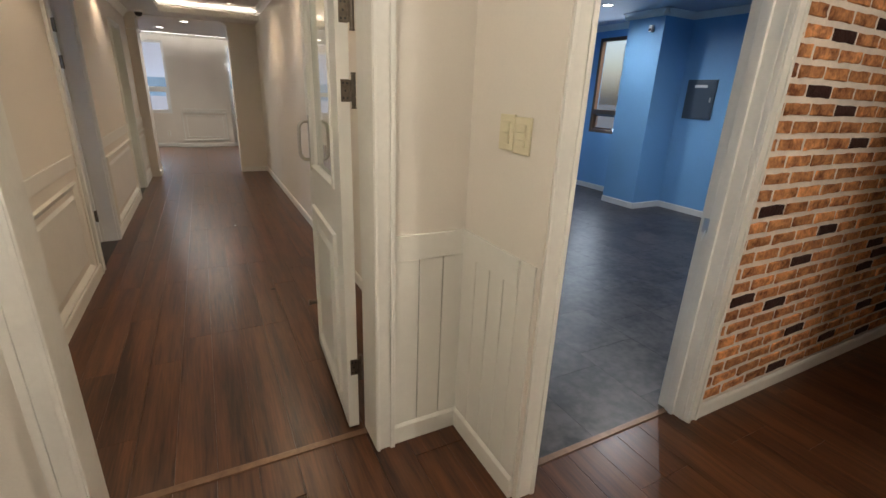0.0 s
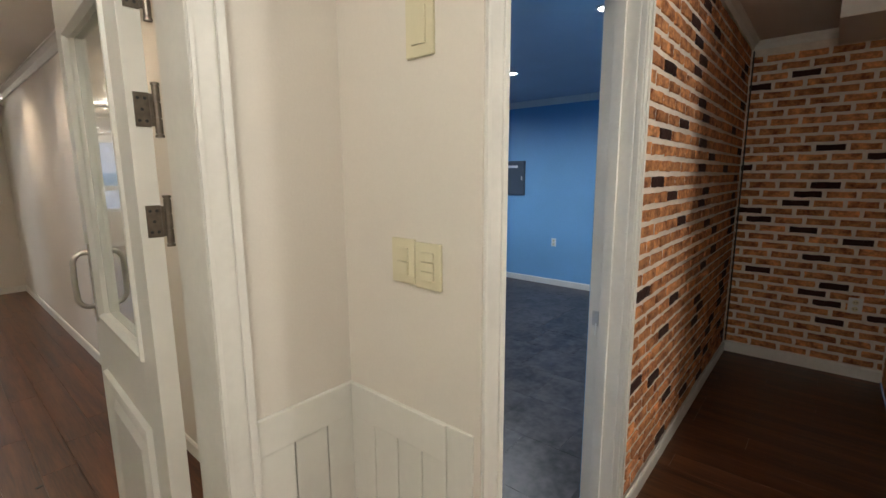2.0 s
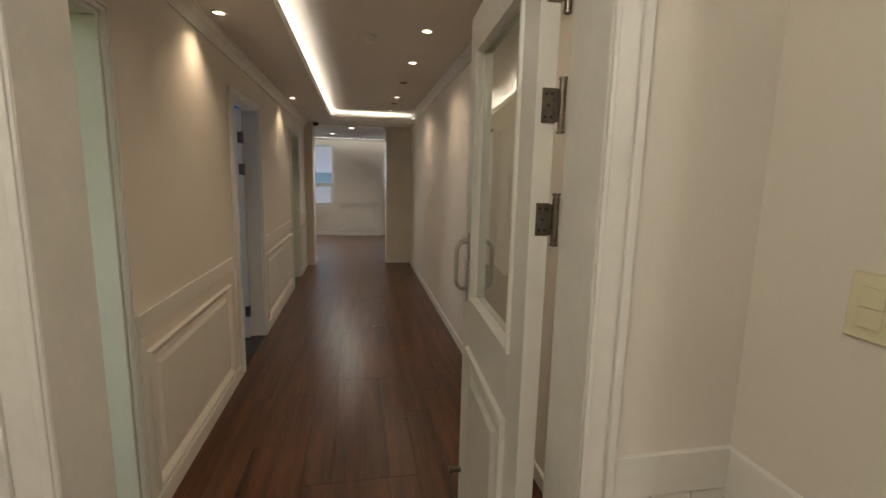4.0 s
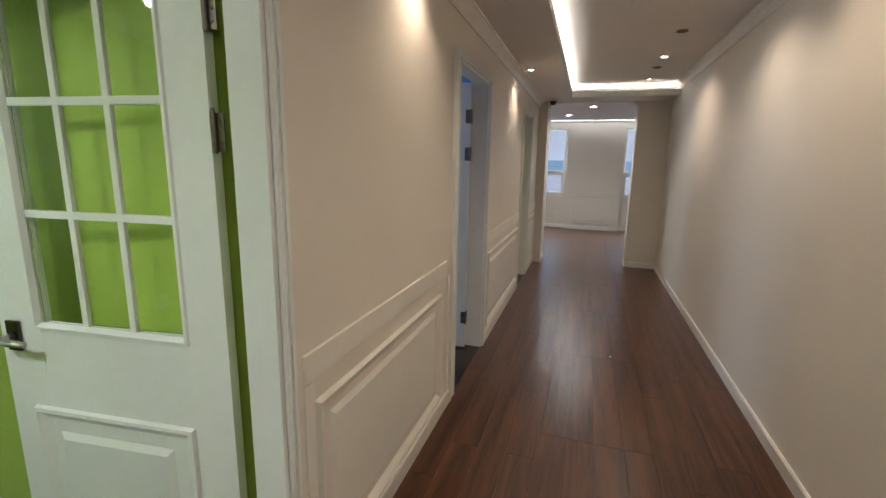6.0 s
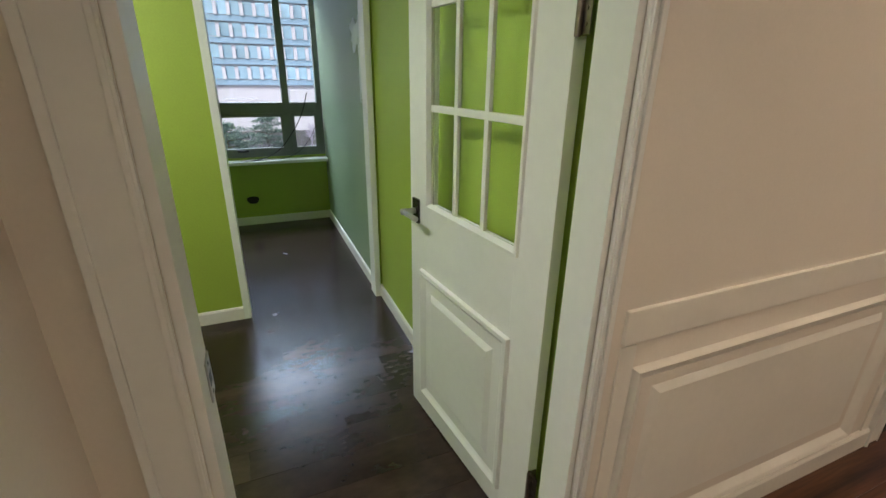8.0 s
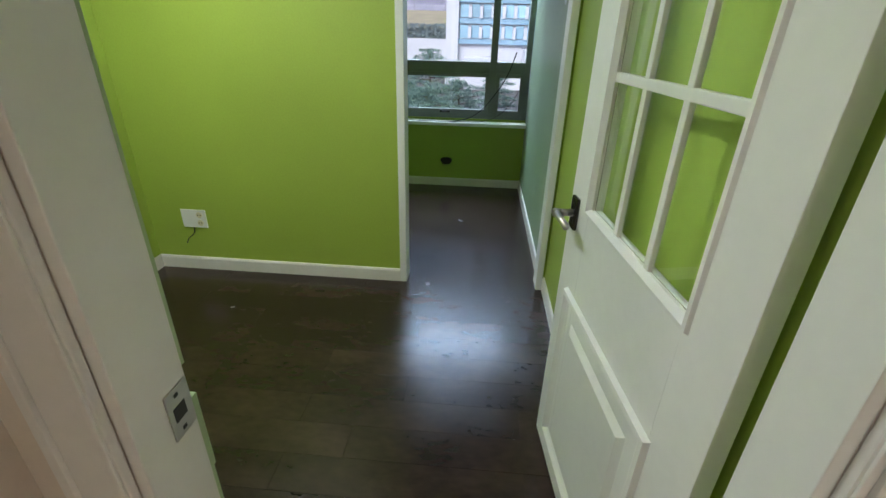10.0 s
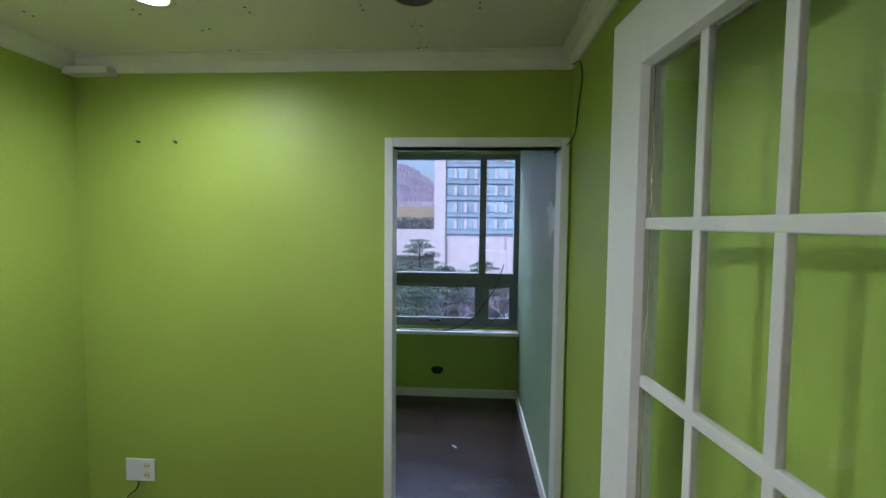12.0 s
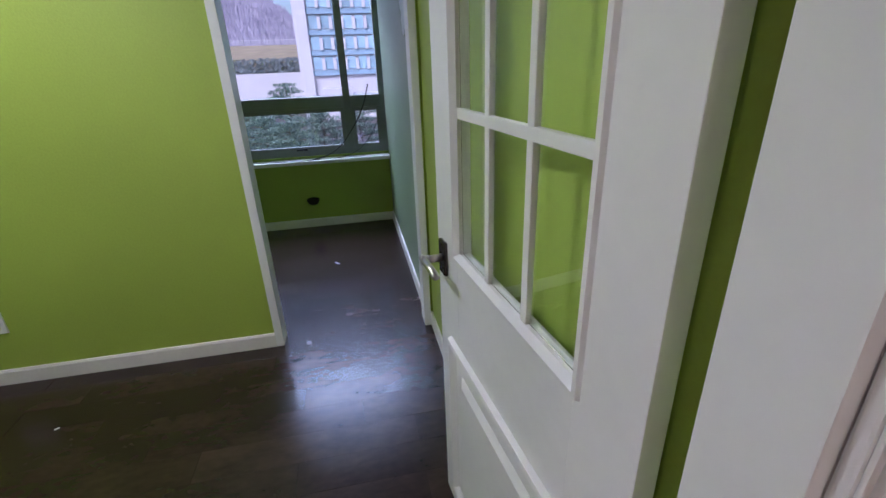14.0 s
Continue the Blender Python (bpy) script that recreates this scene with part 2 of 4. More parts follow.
def profile_run(name, prof, a, b, inward, mat, parent=None):
    """A moulding: prof is (out, z) pairs, run from a to b in plan; inward is the way out of the wall."""
    bm = bmesh.new()
    ends = []
    for e in (a, b):
        ends.append([bm.verts.new((e[0] + inward[0] * o, e[1] + inward[1] * o, z)) for o, z in prof])
    k = len(prof)
    for i in range(k):
        bm.faces.new((ends[0][i], ends[0][(i + 1) % k], ends[1][(i + 1) % k], ends[1][i]))
    bm.faces.new(ends[0]), bm.faces.new(ends[1][::-1])
    return finish(name, bm, mat, parent)


def empty(name, loc=(0, 0, 0)):
    ob = new(name)
    ob.location = loc
    return ob


def S(ob, label, cat):
    return tagged(ob, label, cat, kind="structure")


def base_profile(h=0.085, t=0.014):
    return [(0, 0), (t, 0), (t, h - 0.012), (t * 0.55, h), (0, h)]


def crown_profile(top, h=0.08, d=0.07):
    return [(0, top - h), (0.012, top - h), (0.016, top - h * 0.8), (d * 0.45, top - h * 0.45), (d * 0.85, top - h * 0.16), (d, top - h * 0.14), (d, top), (0, top)]


def base(a, b, inward, h=0.085):
    return S(profile_run("baseboard", base_profile(h), a, b, inward, TRIM), "white painted skirting board along the wall", "baseboard")


def crown(a, b, inward, top, mat=None, h=0.08, d=0.07):
    return S(profile_run("trim", crown_profile(top, h, d), a, b, inward, mat or TRIM), "moulded cornice where wall meets ceiling", "cornice")


# ---- structure: floors ----
S(boxes("floor_corridor", [(-0.85, 1.54, -0.12, 0.98, 8.8, -0.006), (-3.2, 8.8, -0.12, 3.2, 12.9, -0.006)], SUB), "reddish brown wood-look vinyl plank floor", "floor")
S(boxes("floor_hall", [(-0.85, -2.3, -0.12, 0.98, 1.54, -0.006), (0.98, -2.3, -0.12, 2.3, 1.045, -0.006), (2.3, -0.08, -0.12, 4.72, 0.95, -0.006)], SUB), "reddish brown wood-look vinyl plank floor of entrance hall", "floor")
S(boxes("floor_green_room", [(-5.06, -0.1, -0.12, -0.85, 2.6, -0.006)], SUB), "dark charcoal brown vinyl plank floor, scuffed", "floor")
S(boxes("floor_blue_room", [(0.98, 1.045, -0.12, 6.0, 6.6, -0.006)], SUB), "grey mottled vinyl tile floor, worn", "floor")
S(boxes("floor_room_two", [(-5.06, 2.66, -0.12, -0.85, 8.8, -0.002)], DARKFLOOR), "dark vinyl floor of side rooms", "floor")
S(boxes("floor_passage", [(3.17, -1.9, -0.32, 4.18, -0.08, -0.17)], SUB), "dark lowered passage floor", "floor")

# ---- structure: corridor ----
ZC, ZS, ZU = 2.45, 2.45, 2.62
DOORS = ((1.69, 2.503, 2.12), (4.20, 5.05, 2.14), (6.98, 7.72, 2.14))


def pierced(name, x0, x1, y0, y1, top, openings, mat):
    parts, y = [], y0
    for a, b, h in openings:
        parts += [(x0, y, 0, x1, a, top), (x0, a, h, x1, b, top)]
        y = b
    parts.append((x0, y, 0, x1, y1, top))
    return boxes(name, parts, mat)


S(pierced("wall_corridor_west", -0.91, -0.85, 1.44, 8.62, 2.7, DOORS, CREAM), "cream papered corridor wall with panelled dado", "wall")
S(boxes("wall_corridor_east", [(0.98, 1.54, 0, 1.06, 8.8, 2.7)], CREAM), "plain cream papered corridor wall", "wall")
S(boxes("ceiling_corridor", [(-0.91, 1.54, 2.60, 1.06, 8.9, 2.70), (-0.85, 1.54, 2.45, -0.46, 8.8, 2.475), (-0.46, 1.54, 2.45, -0.37, 8.25, 2.475), (-0.395, 1.54, 2.475, -0.37, 8.27, 2.515),
                             (-0.46, 8.25, 2.45, 0.98, 8.8, 2.475), (-0.37, 8.25, 2.475, 0.98, 8.275, 2.515)], CEIL), "painted ceiling with lowered soffit and light cove", "ceiling")
S(boxes("cove_light", [(-0.46, 1.6, 2.485, -0.44, 8.3, 2.497), (-0.4, 8.36, 2.485, 0.94, 8.38, 2.497)], LED), "white light strip hidden in the ceiling cove", "cove light")
crown((0.98, 1.54), (0.98, 8.25), (-1, 0), 2.60)
crown((-0.85, 1.54), (-0.85, 8.62), (1, 0), 2.45)
S(profile_run("trim", [(0, 2.44), (0.02, 2.44), (0.035, 2.46), (0.035, 2.47), (0.05, 2.50), (0.05, 2.515), (0, 2.515)], (-0.37, 8.25), (0.98, 8.25), (0, -1), TRIM), "moulded edge of the light cove", "trim")
base((0.98, 1.56), (0.98, 8.8), (-1, 0))

# piers and header between corridor and far room
bm = bmesh.new()
add_box(bm, (0.54, 8.8, 0), (1.06, 9.1, 2.6))
add_box(bm, (-0.91, 8.62, 0), (-0.72, 9.1, 2.6))
add_box(bm, (-0.72, 8.8, 2.44), (0.54, 9.1, 2.6))
for side, px in ((1, -0.72), (-1, 0.54)):
    ring = [bm.verts.new((px, 8.8, 2.44))]
    for k in range(9):
        a = math.pi / 2 * k / 8
        ring.append(bm.verts.new((px + side * 0.11 * (1 - math.cos(a)), 8.8, 2.35 + 0.09 * math.sin(a))))
    f = bm.faces.new(ring)
    ext = bmesh.ops.extrude_face_region(bm, geom=[f])
    for v in ext["geom"]:
        if isinstance(v, bmesh.types.BMVert):
            v.co.y += 0.3
S(finish("wall_arch", bm, CREAM), "cream pier opening with rounded upper corners", "wall")
S(boxes("trim", [(0.52, 8.785, 2.22, 0.56, 9.115, 2.235), (0.53, 8.79, 2.2, 0.58, 9.11, 2.22), (-0.74, 8.6, 2.22, -0.70, 9.115, 2.235), (-0.86, 8.605, 2.2, -0.71, 9.11, 2.22)], TRIM, 0.002), "small moulded capitals on the piers", "trim")
base((0.54, 8.8), (0.98, 8.8), (0, -1))
base((-0.72, 8.62), (-0.72, 9.1), (1, 0))


def panelled_dado(y0, y1, short=0.0):
    """Raised rail and framed panel on the corridor's west wall between two doors."""
    e = empty("dado_panel", (-0.85, (y0 + y1) / 2, 0))
    ym = e.location.y
    d0, d1 = y0 - ym, y1 - ym
    boxes("rail", [(0.0, d0, 0.867, 0.012, d1 - short / 2, 0.96)], WHITE, 0.003, e)
    boxes("stile", [(0, d0, 0.09, 0.007, d0 + 0.05, 0.858), (0, d1 - 0.05, 0.09, 0.007, d1, 0.858)], WHITE, 0.002, e)

    def ring(a, b, z0, z1, w, out, nm):
        bm = bmesh.new()
        loops = []
        for inset, o in ((0, 0), (0.006, out), (w * 0.45, out * 0.8), (w, 0.0)):
            loops.append([bm.verts.new((o, y, z)) for y, z in ((a + inset, z0 + inset), (b - inset, z0 + inset), (b - inset, z1 - inset), (a + inset, z1 - inset))])
        for p, q in zip(loops, loops[1:]):
            for i in range(4):
                bm.faces.new((p[i], p[(i + 1) % 4], q[(i + 1) % 4], q[i]))
        return finish(nm, bm, WHITE, e)
    boxes("joint", [(0, d0 + 0.06, 0.8635, 0.002, d1 - short / 2, 0.8665)], GROOVE, 0, e)
    ring(d0 + 0.055, d1 - 0.02 - short if d1 - d0 > 1 else d1 - 0.06, 0.125, 0.785, 0.045, 0.022, "outer_moulding")
    bm = bmesh.new()
    a, b = d0 + 0.14, d1 - 0.11 - short
    lo = [bm.verts.new((0, y, z)) for y, z in ((a, 0.21), (b, 0.21), (b, 0.705), (a, 0.705))]
    hi = [bm.verts.new((0.012, y, z)) for y, z in ((a + 0.022, 0.232), (b - 0.022, 0.232), (b - 0.022, 0.683), (a + 0.022, 0.683))]
    for i in range(4):
        bm.faces.new((lo[i], lo[(i + 1) % 4], hi[(i + 1) % 4], hi[i]))
    bm.faces.new(hi)
    finish("raised_panel", bm, WHITE, e)
    profile_run("skirting", base_profile(0.095, 0.016), (0, d0 - 0.01), (0, d1 + 0.01), (1, 0), WHITE, e)
    return tagged(e, "white raised and framed dado panel on corridor wall", "dado panel", "dado panels", "structure")


panelled_dado(2.589, 4.09, 0.16)
panelled_dado(5.13, 6.91)
panelled_dado(7.76, 8.60)


def door_frame(y0, y1, top, mat, width=0.032, near=0.032):
    """Lining, stop and corridor-side casing of an opening in the west wall."""
    e = empty("door_frame", (-0.85, (y0 + y1) / 2, 0))
    ym = e.location.y
    a, b = y0 - ym, y1 - ym
    boxes("lining", [(-0.105, a, 0, 0.002, a + 0.018, top), (-0.105, b - 0.018, 0, 0.002, b, top), (-0.105, a + 0.018, top - 0.018, 0.002, b - 0.018, top)], mat, 0.002, e)
    # added board reaching into the room, keeps the gap beside the leaf dark
    if y1 > 3.05:
        boxes("inner_jamb", [(-0.34, b - 0.018, 0, -0.105, b, top)], mat, 0.002, e)
    w = width
    boxes("casing", [(0.002, a - near, 0, 0.016, a, top + w), (0.002, b, 0, 0.016, b + w, top + w), (0.002, a, top, 0.016, b, top + w)], mat, 0.003, e)
    boxes("casing_bead", [(0.016, a - near, 0, 0.024, a - near + 0.014, top + w), (0.016, b + w - 0.014, 0, 0.024, b + w, top + w), (0.016, a - near + 0.014, top + w - 0.014, 0.024, b + w - 0.014, top + w),
                          (0.016, a - 0.012, 0, 0.021, a - 0.003, top + 0.003), (0.016, b + 0.003, 0, 0.021, b + 0.012, top + 0.003)], mat, 0.002, e)
    return tagged(e, "white painted moulded door frame in the corridor wall", "door frame", "corridor door frames", "structure")


for (a, b, h), near in zip(DOORS, (0.082, 0.10, 0.07)):
    door_frame(a, b, h, DOORW, near=near)


def hinge_parts(parent, u, z, out, mat=None, h=0.10):
    """A butt hinge: two leaves and a knuckle, at local x = u on the door face y = out."""
    bm = bmesh.new()
    add_box(bm, (u - 0.034, out + 0.004, z - h / 2), (u - 0.004, out + 0.007, z + h / 2), 0.001)
    add_box(bm, (u - 0.003, out + 0.001, z - h / 2), (u + 0.003, out + 0.03, z + h / 2), 0.001)
    for dz in (-0.3, 0, 0.3):
        add_cyl(bm, (u - 0.022, out + 0.003, z + dz * h), (0, 1, 0), 0.004, 0.004, 10)
    add_cyl(bm, (u - 0.006, out - 0.002, z), (0, 0, 1), 0.0075, h * 1.08, 12)
    add_cyl(bm, (u - 0.006, out - 0.002, z + h * 0.56), (0, 0, 1), 0.005, 0.012, 10)
    return finish("hinge", bm, mat or BRONZE, parent)


def ring_frame(bm, a, b, z0, z1, w, steps, y0):
    """Nested rectangles in the plane y: steps are (inset, out) pairs."""
    loops = []
    for inset, o in steps:
        loops.append([bm.verts.new((u, y0 - o, z)) for u, z in ((a + inset, z0 + inset), (b - inset, z0 + inset), (b - inset, z1 - inset), (a + inset, z1 - inset))])
    for p, q in zip(loops, loops[1:]):
        for i in range(4):
            bm.faces.new((p[i], p[(i + 1) % 4], q[(i + 1) % 4], q[i]))
    return loops


def lever_handle(parent, u, z, out, toward=-1):
    """Chrome lever on an oval rose; stands off the face y = out."""
    s = -1 if out <= 0.001 else 1
    bm = bmesh.new()
    add_box(bm, (u - 0.026, min(out, out + s * 0.012), z - 0.05), (u + 0.026, max(out, out + s * 0.012), z + 0.05), 0.005)
    finish("rose", bm, ROSE, parent)
    bm = bmesh.new()
    add_cyl(bm, (u, out + s * 0.035, z), (0, 1, 0), 0.011, 0.05, 16)
    add_cyl(bm, (u + toward * 0.05, out + s * 0.062, z), (1, 0, 0), 0.0105, 0.125, 16)
    add_cyl(bm, (u, out + s * 0.06, z), (0, 1, 0), 0.0125, 0.022, 16)
    finish("lever", bm, STEEL, parent, True)


def glazed_door(width, top, rails, mullions, glass, panel, mat, panes_mat, thick=0.036, start=0.0):
    """A half-glazed door leaf. Local x runs from the hinges to the free edge, y is its thickness, the front face is y = 0."""
    e = empty("glazed_door")
    g0, g1, z0, z1 = glass
    t = thick
    boxes("leaf", [(start, 0, 0.012, g0, t, top), (g1, 0, 0.012, width, t, top), (g0, 0, 0.012, g1, t, z0), (g0, 0, z1, g1, t, top)], mat, 0.0015, e)
    if mullions or rails:
        boxes("glazing_bar", [(m - 0.011, 0.008, z0, m + 0.011, t - 0.012, z1) for m in mullions] + [(g0, 0.0075, r - 0.012, g1, t - 0.0115, r + 0.012) for r in rails], mat, 0.003, e)
    us = [g0, *sorted(mullions), g1]
    zs = [z0, *sorted(rails), z1]
    for a, b in zip(us, us[1:]):
        for c, d in zip(zs, zs[1:]):
            p = boxes("pane", [(a + 0.002, t / 2 - 0.002, c + 0.002, b - 0.002, t / 2 + 0.002, d - 0.002)], panes_mat, 0, e)
            p.visible_shadow = False
    for y0, sg in ((0, 1), (t, -1)):
        bm = bmesh.new()
        ring_frame(bm, g0 - 0.018, g1 + 0.018, z0 - 0.018, z1 + 0.018, 0.02, ((0, 0), (0.003, 0.008 * sg), (0.012, 0.009 * sg), (0.022, -0.006 * sg)), y0)
        finish("glazing_bead", bm, mat, e)
        bm = bmesh.new()
        a, b, c, d = panel
        ring_frame(bm, a, b, c, d, 0.05, ((0, 0), (0.004, 0.014 * sg), (0.016, 0.016 * sg), (0.03, 0.006 * sg), (0.04, 0.001 * sg)), y0)
        loops = ring_frame(bm, a + 0.085, b - 0.085, c + 0.085, d - 0.085, 0.02, ((0, 0), (0.022, 0.011 * sg)), y0)
        bm.faces.new(loops[-1])
        finish("panel_moulding", bm, mat, e)
    return e


# green room door: hinged at the far jamb, standing wide open
gd = glazed_door(0.862, 2.14, (1.36, 1.685), (0.355, 0.53), (0.17, 0.70, 1.01, 2.0), (0.16, 0.765, 0.11, 0.725), DOORW, GLASS, start=0.026)
gd.matrix_world = Matrix.Translation((-1.0, 2.495, 0)) @ Matrix(((-0.9944, 0.1056, 0, 0), (-0.1056, -0.9944, 0, 0), (0, 0, 1, 0), (0, 0, 0, 1))) @ Matrix.Diagonal((1, -1, 1, 1))
for hz in (1.60, 0.27, 1.9):
    hinge_parts(gd, 0.022, hz, 0.0, BRONZE)
lever_handle(gd, 0.80, 0.965, 0.0, -1)
tagged(gd, "white half-glazed door with nine panes, standing wide open", "door")


def plain_leaf(y_h, mat, label, ang):
    e = empty("room_door", (-0.972, y_h - 0.035, 0))
    e.rotation_euler = (0, 0, radians(180 + ang))
    boxes("leaf", [(0, 0, 0.012, 0.80, 0.036, 2.11)], mat, 0.002, e)
    for hz in (1.88, 1.6, 0.27):
        bm = bmesh.new()
        add_box(bm, (-0.004, 0.036, hz - 0.05), (0.035, 0.040, hz + 0.05), 0.001)
        add_box(bm, (-0.006, -0.03, hz - 0.05), (-0.002, 0.036, hz + 0.05), 0.001)
        add_cyl(bm, (-0.006, 0.042, hz), (0, 0, 1), 0.007, 0.108, 12)
        finish("hinge", bm, BRONZE, e)
    lever_handle(e, 0.74, 0.97, 0.036, -1)
    return tagged(e, label, "door", "corridor room doors")


plain_leaf(5.03, DOORW, "white flush door standing open into side room", 4)
plain_leaf(7.70, DOORW, "white flush door standing open into end room", 4)

# ---- structure: partition with the glazed entrance door ----
S(boxes("wall_partition", [(0.60, 1.42, 0, 0.98, 1.54, 2.7), (-0.91, 1.44, 0, -0.53, 1.54, 2.7), (-0.53, 1.44, 2.26, 0.60, 1.54, 2.7)], CREAM), "cream partition between hall and corridor", "wall")
ef = empty("entrance_door_frame", (0, 1.48, 0))
boxes("post", [(0.525, -0.085, 0, 0.605, 0.085, 2.27), (-0.53, -0.085, 0, -0.44, 0.085, 2.27), (-0.44, -0.085, 2.2, 0.525, 0.085, 2.27)], TRIM, 0.006, ef)
boxes("casing_bead", [(0.585, -0.095, 0, 0.605, -0.085, 2.27), (-0.53, -0.095, 0, -0.505, -0.085, 2.27), (0.528, -0.092, 0, 0.54, -0.085, 2.2), (-0.46, -0.092, 0, -0.445, -0.085, 2.2)], TRIM, 0.003, ef)
tagged(ef, "off-white moulded frame of the entrance door", "door frame", "", "structure")
S(boxes("threshold", [(-0.44, 1.515, -0.004, 0.525, 1.55, 0.006)], BRASS, 0.003), "thin worn metal floor strip in doorway", "threshold")

# entrance door, swung open along the corridor's east wall
ed = glazed_door(0.80, 2.16, (), (), (0.13, 0.64, 1.11, 2.0), (0.12, 0.68, 0.12, 0.90), WHITE, GLASS, 0.046)
ed.matrix_world = Matrix.Translation((0.456, 1.575, 0)) @ pose(0, 0, 0, 0, 0, 87) @ Matrix.Diagonal((1, -1, 1, 1))
for hz in (1.975, 1.722, 1.467, 0.325):
    bm = bmesh.new()
    add_box(bm, (-0.003, 0.014, hz - 0.038), (0.001, 0.046, hz + 0.038), 0.0012)
    add_box(bm, (-0.007, 0.044, hz - 0.036), (-0.003, 0.056, hz + 0.036), 0.001)
    for dz in (-0.058, 0.058):
        add_cyl(bm, (-0.008, 0.058, hz + dz), (0, 0, 1), 0.0095, 0.006, 14)
    for dz in (-0.024, 0.0, 0.024):
        add_cyl(bm, (-0.008, 0.058, hz + dz * 1.5), (0, 0, 1), 0.0082, 0.033, 14)
    add_cyl(bm, (-0.008, 0.058, hz), (0, 0, 1), 0.006, 0.116, 12)
    hg = finish("hinge", bm, BRONZE, ed)
    bm = bmesh.new()
    for dz, dy in ((-0.025, 0.036), (-0.025, 0.022), (0, 0.029), (0.025, 0.022), (0.025, 0.036)):
        add_cyl(bm, (-0.0032, dy, hz + dz), (1, 0, 0), 0.0036, 0.002, 10)
    finish("screw", bm, BLACK, hg)
for sg, y0 in ((-1, 0.0), (1, 0.046)):
    boxes("handle_plate", [(0.705, y0 + sg * 0.003 - 0.003, 1.07, 0.735, y0 + sg * 0.003 + 0.003, 1.345)], STEEL, 0.001, ed)
    tube("pull_handle", [(0.72, y0 + sg * 0.003, 1.125), (0.72, y0 + sg * 0.03, 1.128), (0.72, y0 + sg * 0.048, 1.15), (0.72, y0 + sg * 0.05, 1.17), (0.72, y0 + sg * 0.05, 1.27), (0.72, y0 + sg * 0.048, 1.29), (0.72, y0 + sg * 0.03, 1.312), (0.72, y0 + sg * 0.003, 1.315)], 0.009, STEEL, ed, kind="AUTO")
bm = bmesh.new()
add_cyl(bm, (0.76, -0.02, 0.30), (0, 1, 0), 0.012, 0.045, 14)
add_cyl(bm, (0.76, -0.045, 0.30), (0, 1, 0), 0.016, 0.012, 14)
finish("door_stop", bm, BRONZE, ed)
tagged(ed, "cream half-glazed entrance door with steel pull handles, open", "door")

# ---- structure: entrance hall ----
S(boxes("wall_switch", [(0.92, 0.937, 0, 1.004, 1.42, 2.7)], CREAM), "cream wall return carrying the light switches", "wall")
S(boxes("wall_hall_west", [(-0.97, -2.3, 0, -0.85, 1.44, 2.7)], CREAM), "plain cream hall wall", "wall")
S(boxes("wall_hall_south", [(-0.97, -2.42, 0, 2.42, -2.3, 2.7)], CREAM), "plain cream wall behind the entrance", "wall")
S(boxes("wall_hall_east", [(2.30, -2.3, 0, 2.42, -0.18, 2.7)], CREAM), "plain cream hall wall", "wall")
S(boxes("ceiling_hall", [(-0.97, -2.42, 2.62, 4.9, 1.54, 2.74)], CEIL), "painted hall ceiling", "ceiling")
S(boxes("wall_blue_room_south", [(1.004, 0.955, 2.26, 1.962, 1.09, 2.7), (1.962, 0.962, 0, 6.1, 1.09, 2.7)], MORTAR), "wall with pale mortar behind orange bricks", "wall")
S(boxes("wall_brick_end", [(4.712, -0.2, 0, 4.85, 0.962, 2.7)], MORTAR), "pale mortar end wall behind orange bricks", "wall")
S(boxes("wall_brick_south", [(4.18, -0.2, 0, 4.712, -0.092, 2.7), (2.30, -0.18, 0, 3.17, -0.092, 2.7), (3.17, -0.2, 2.2, 4.18, -0.092, 2.7),
                              (4.192, -1.9, -0.2, 4.3, -0.2, 2.7), (3.05, -1.9, -0.2, 3.158, -0.18, 2.7), (3.05, -2.0, -0.2, 4.3, -1.9, 2.7)], MORTAR), "pale mortar walls of side passage behind bricks", "wall")
base((2.02, 0.95), (4.70, 0.95), (0, -1), 0.075)
base((4.70, 0.95), (4.70, -0.08), (-1, 0), 0.09)
base((2.31, -0.08), (3.17, -0.08), (0, 1), 0.09)
base((4.18, -0.09), (4.18, -1.9), (-1, 0), 0.075)
crown((2.02, 0.95), (4.70, 0.95), (0, -1), 2.62, TRIM, 0.06, 0.05)
crown((4.70, 0.95), (4.70, -0.08), (-1, 0), 2.62, TRIM, 0.06, 0.05)
S(boxes("ceiling_beam", [(3.9, -0.08, 2.50, 4.66, 0.42, 2.62)], CEIL, 0.004), "boxed-in beam under the hall ceiling", "beam")

bf = empty("blue_room_door_frame", (1.52, 1.02, 0))
boxes("post", [(-0.595, -0.085, 0, -0.51, 0.08, 2.33), (0.422, -0.06, 0, 0.442, 0.08, 2.33), (-0.51, -0.06, 2.24, 0.422, 0.08, 2.33)], TRIM, 0.004, bf)
boxes("casing", [(0.426, -0.082, 0, 0.498, -0.06, 2.36), (-0.51, -0.082, 2.25, 0.426, -0.06, 2.36)], TRIM, 0.004, bf)
boxes("casing_bead", [(-0.595, -0.093, 0, -0.58, -0.085, 2.33), (-0.53, -0.091, 0, -0.51, -0.085, 2.33), (0.429, -0.09, 0, 0.445, -0.082, 2.27), (0.48, -0.09, 0, 0.498, -0.082, 2.36)], TRIM, 0.003, bf)
boxes("stop", [(0.407, -0.01, 0, 0.422, 0.03, 2.24), (-0.51, -0.01, 0, -0.495, 0.03, 2.24), (-0.495, -0.01, 2.225, 0.407, 0.03, 2.24)], TRIM, 0.002, bf)
boxes("strike_plate", [(0.417, 0.034, 0.935, 0.4215, 0.062, 1.00)], STEEL, 0.001, bf)
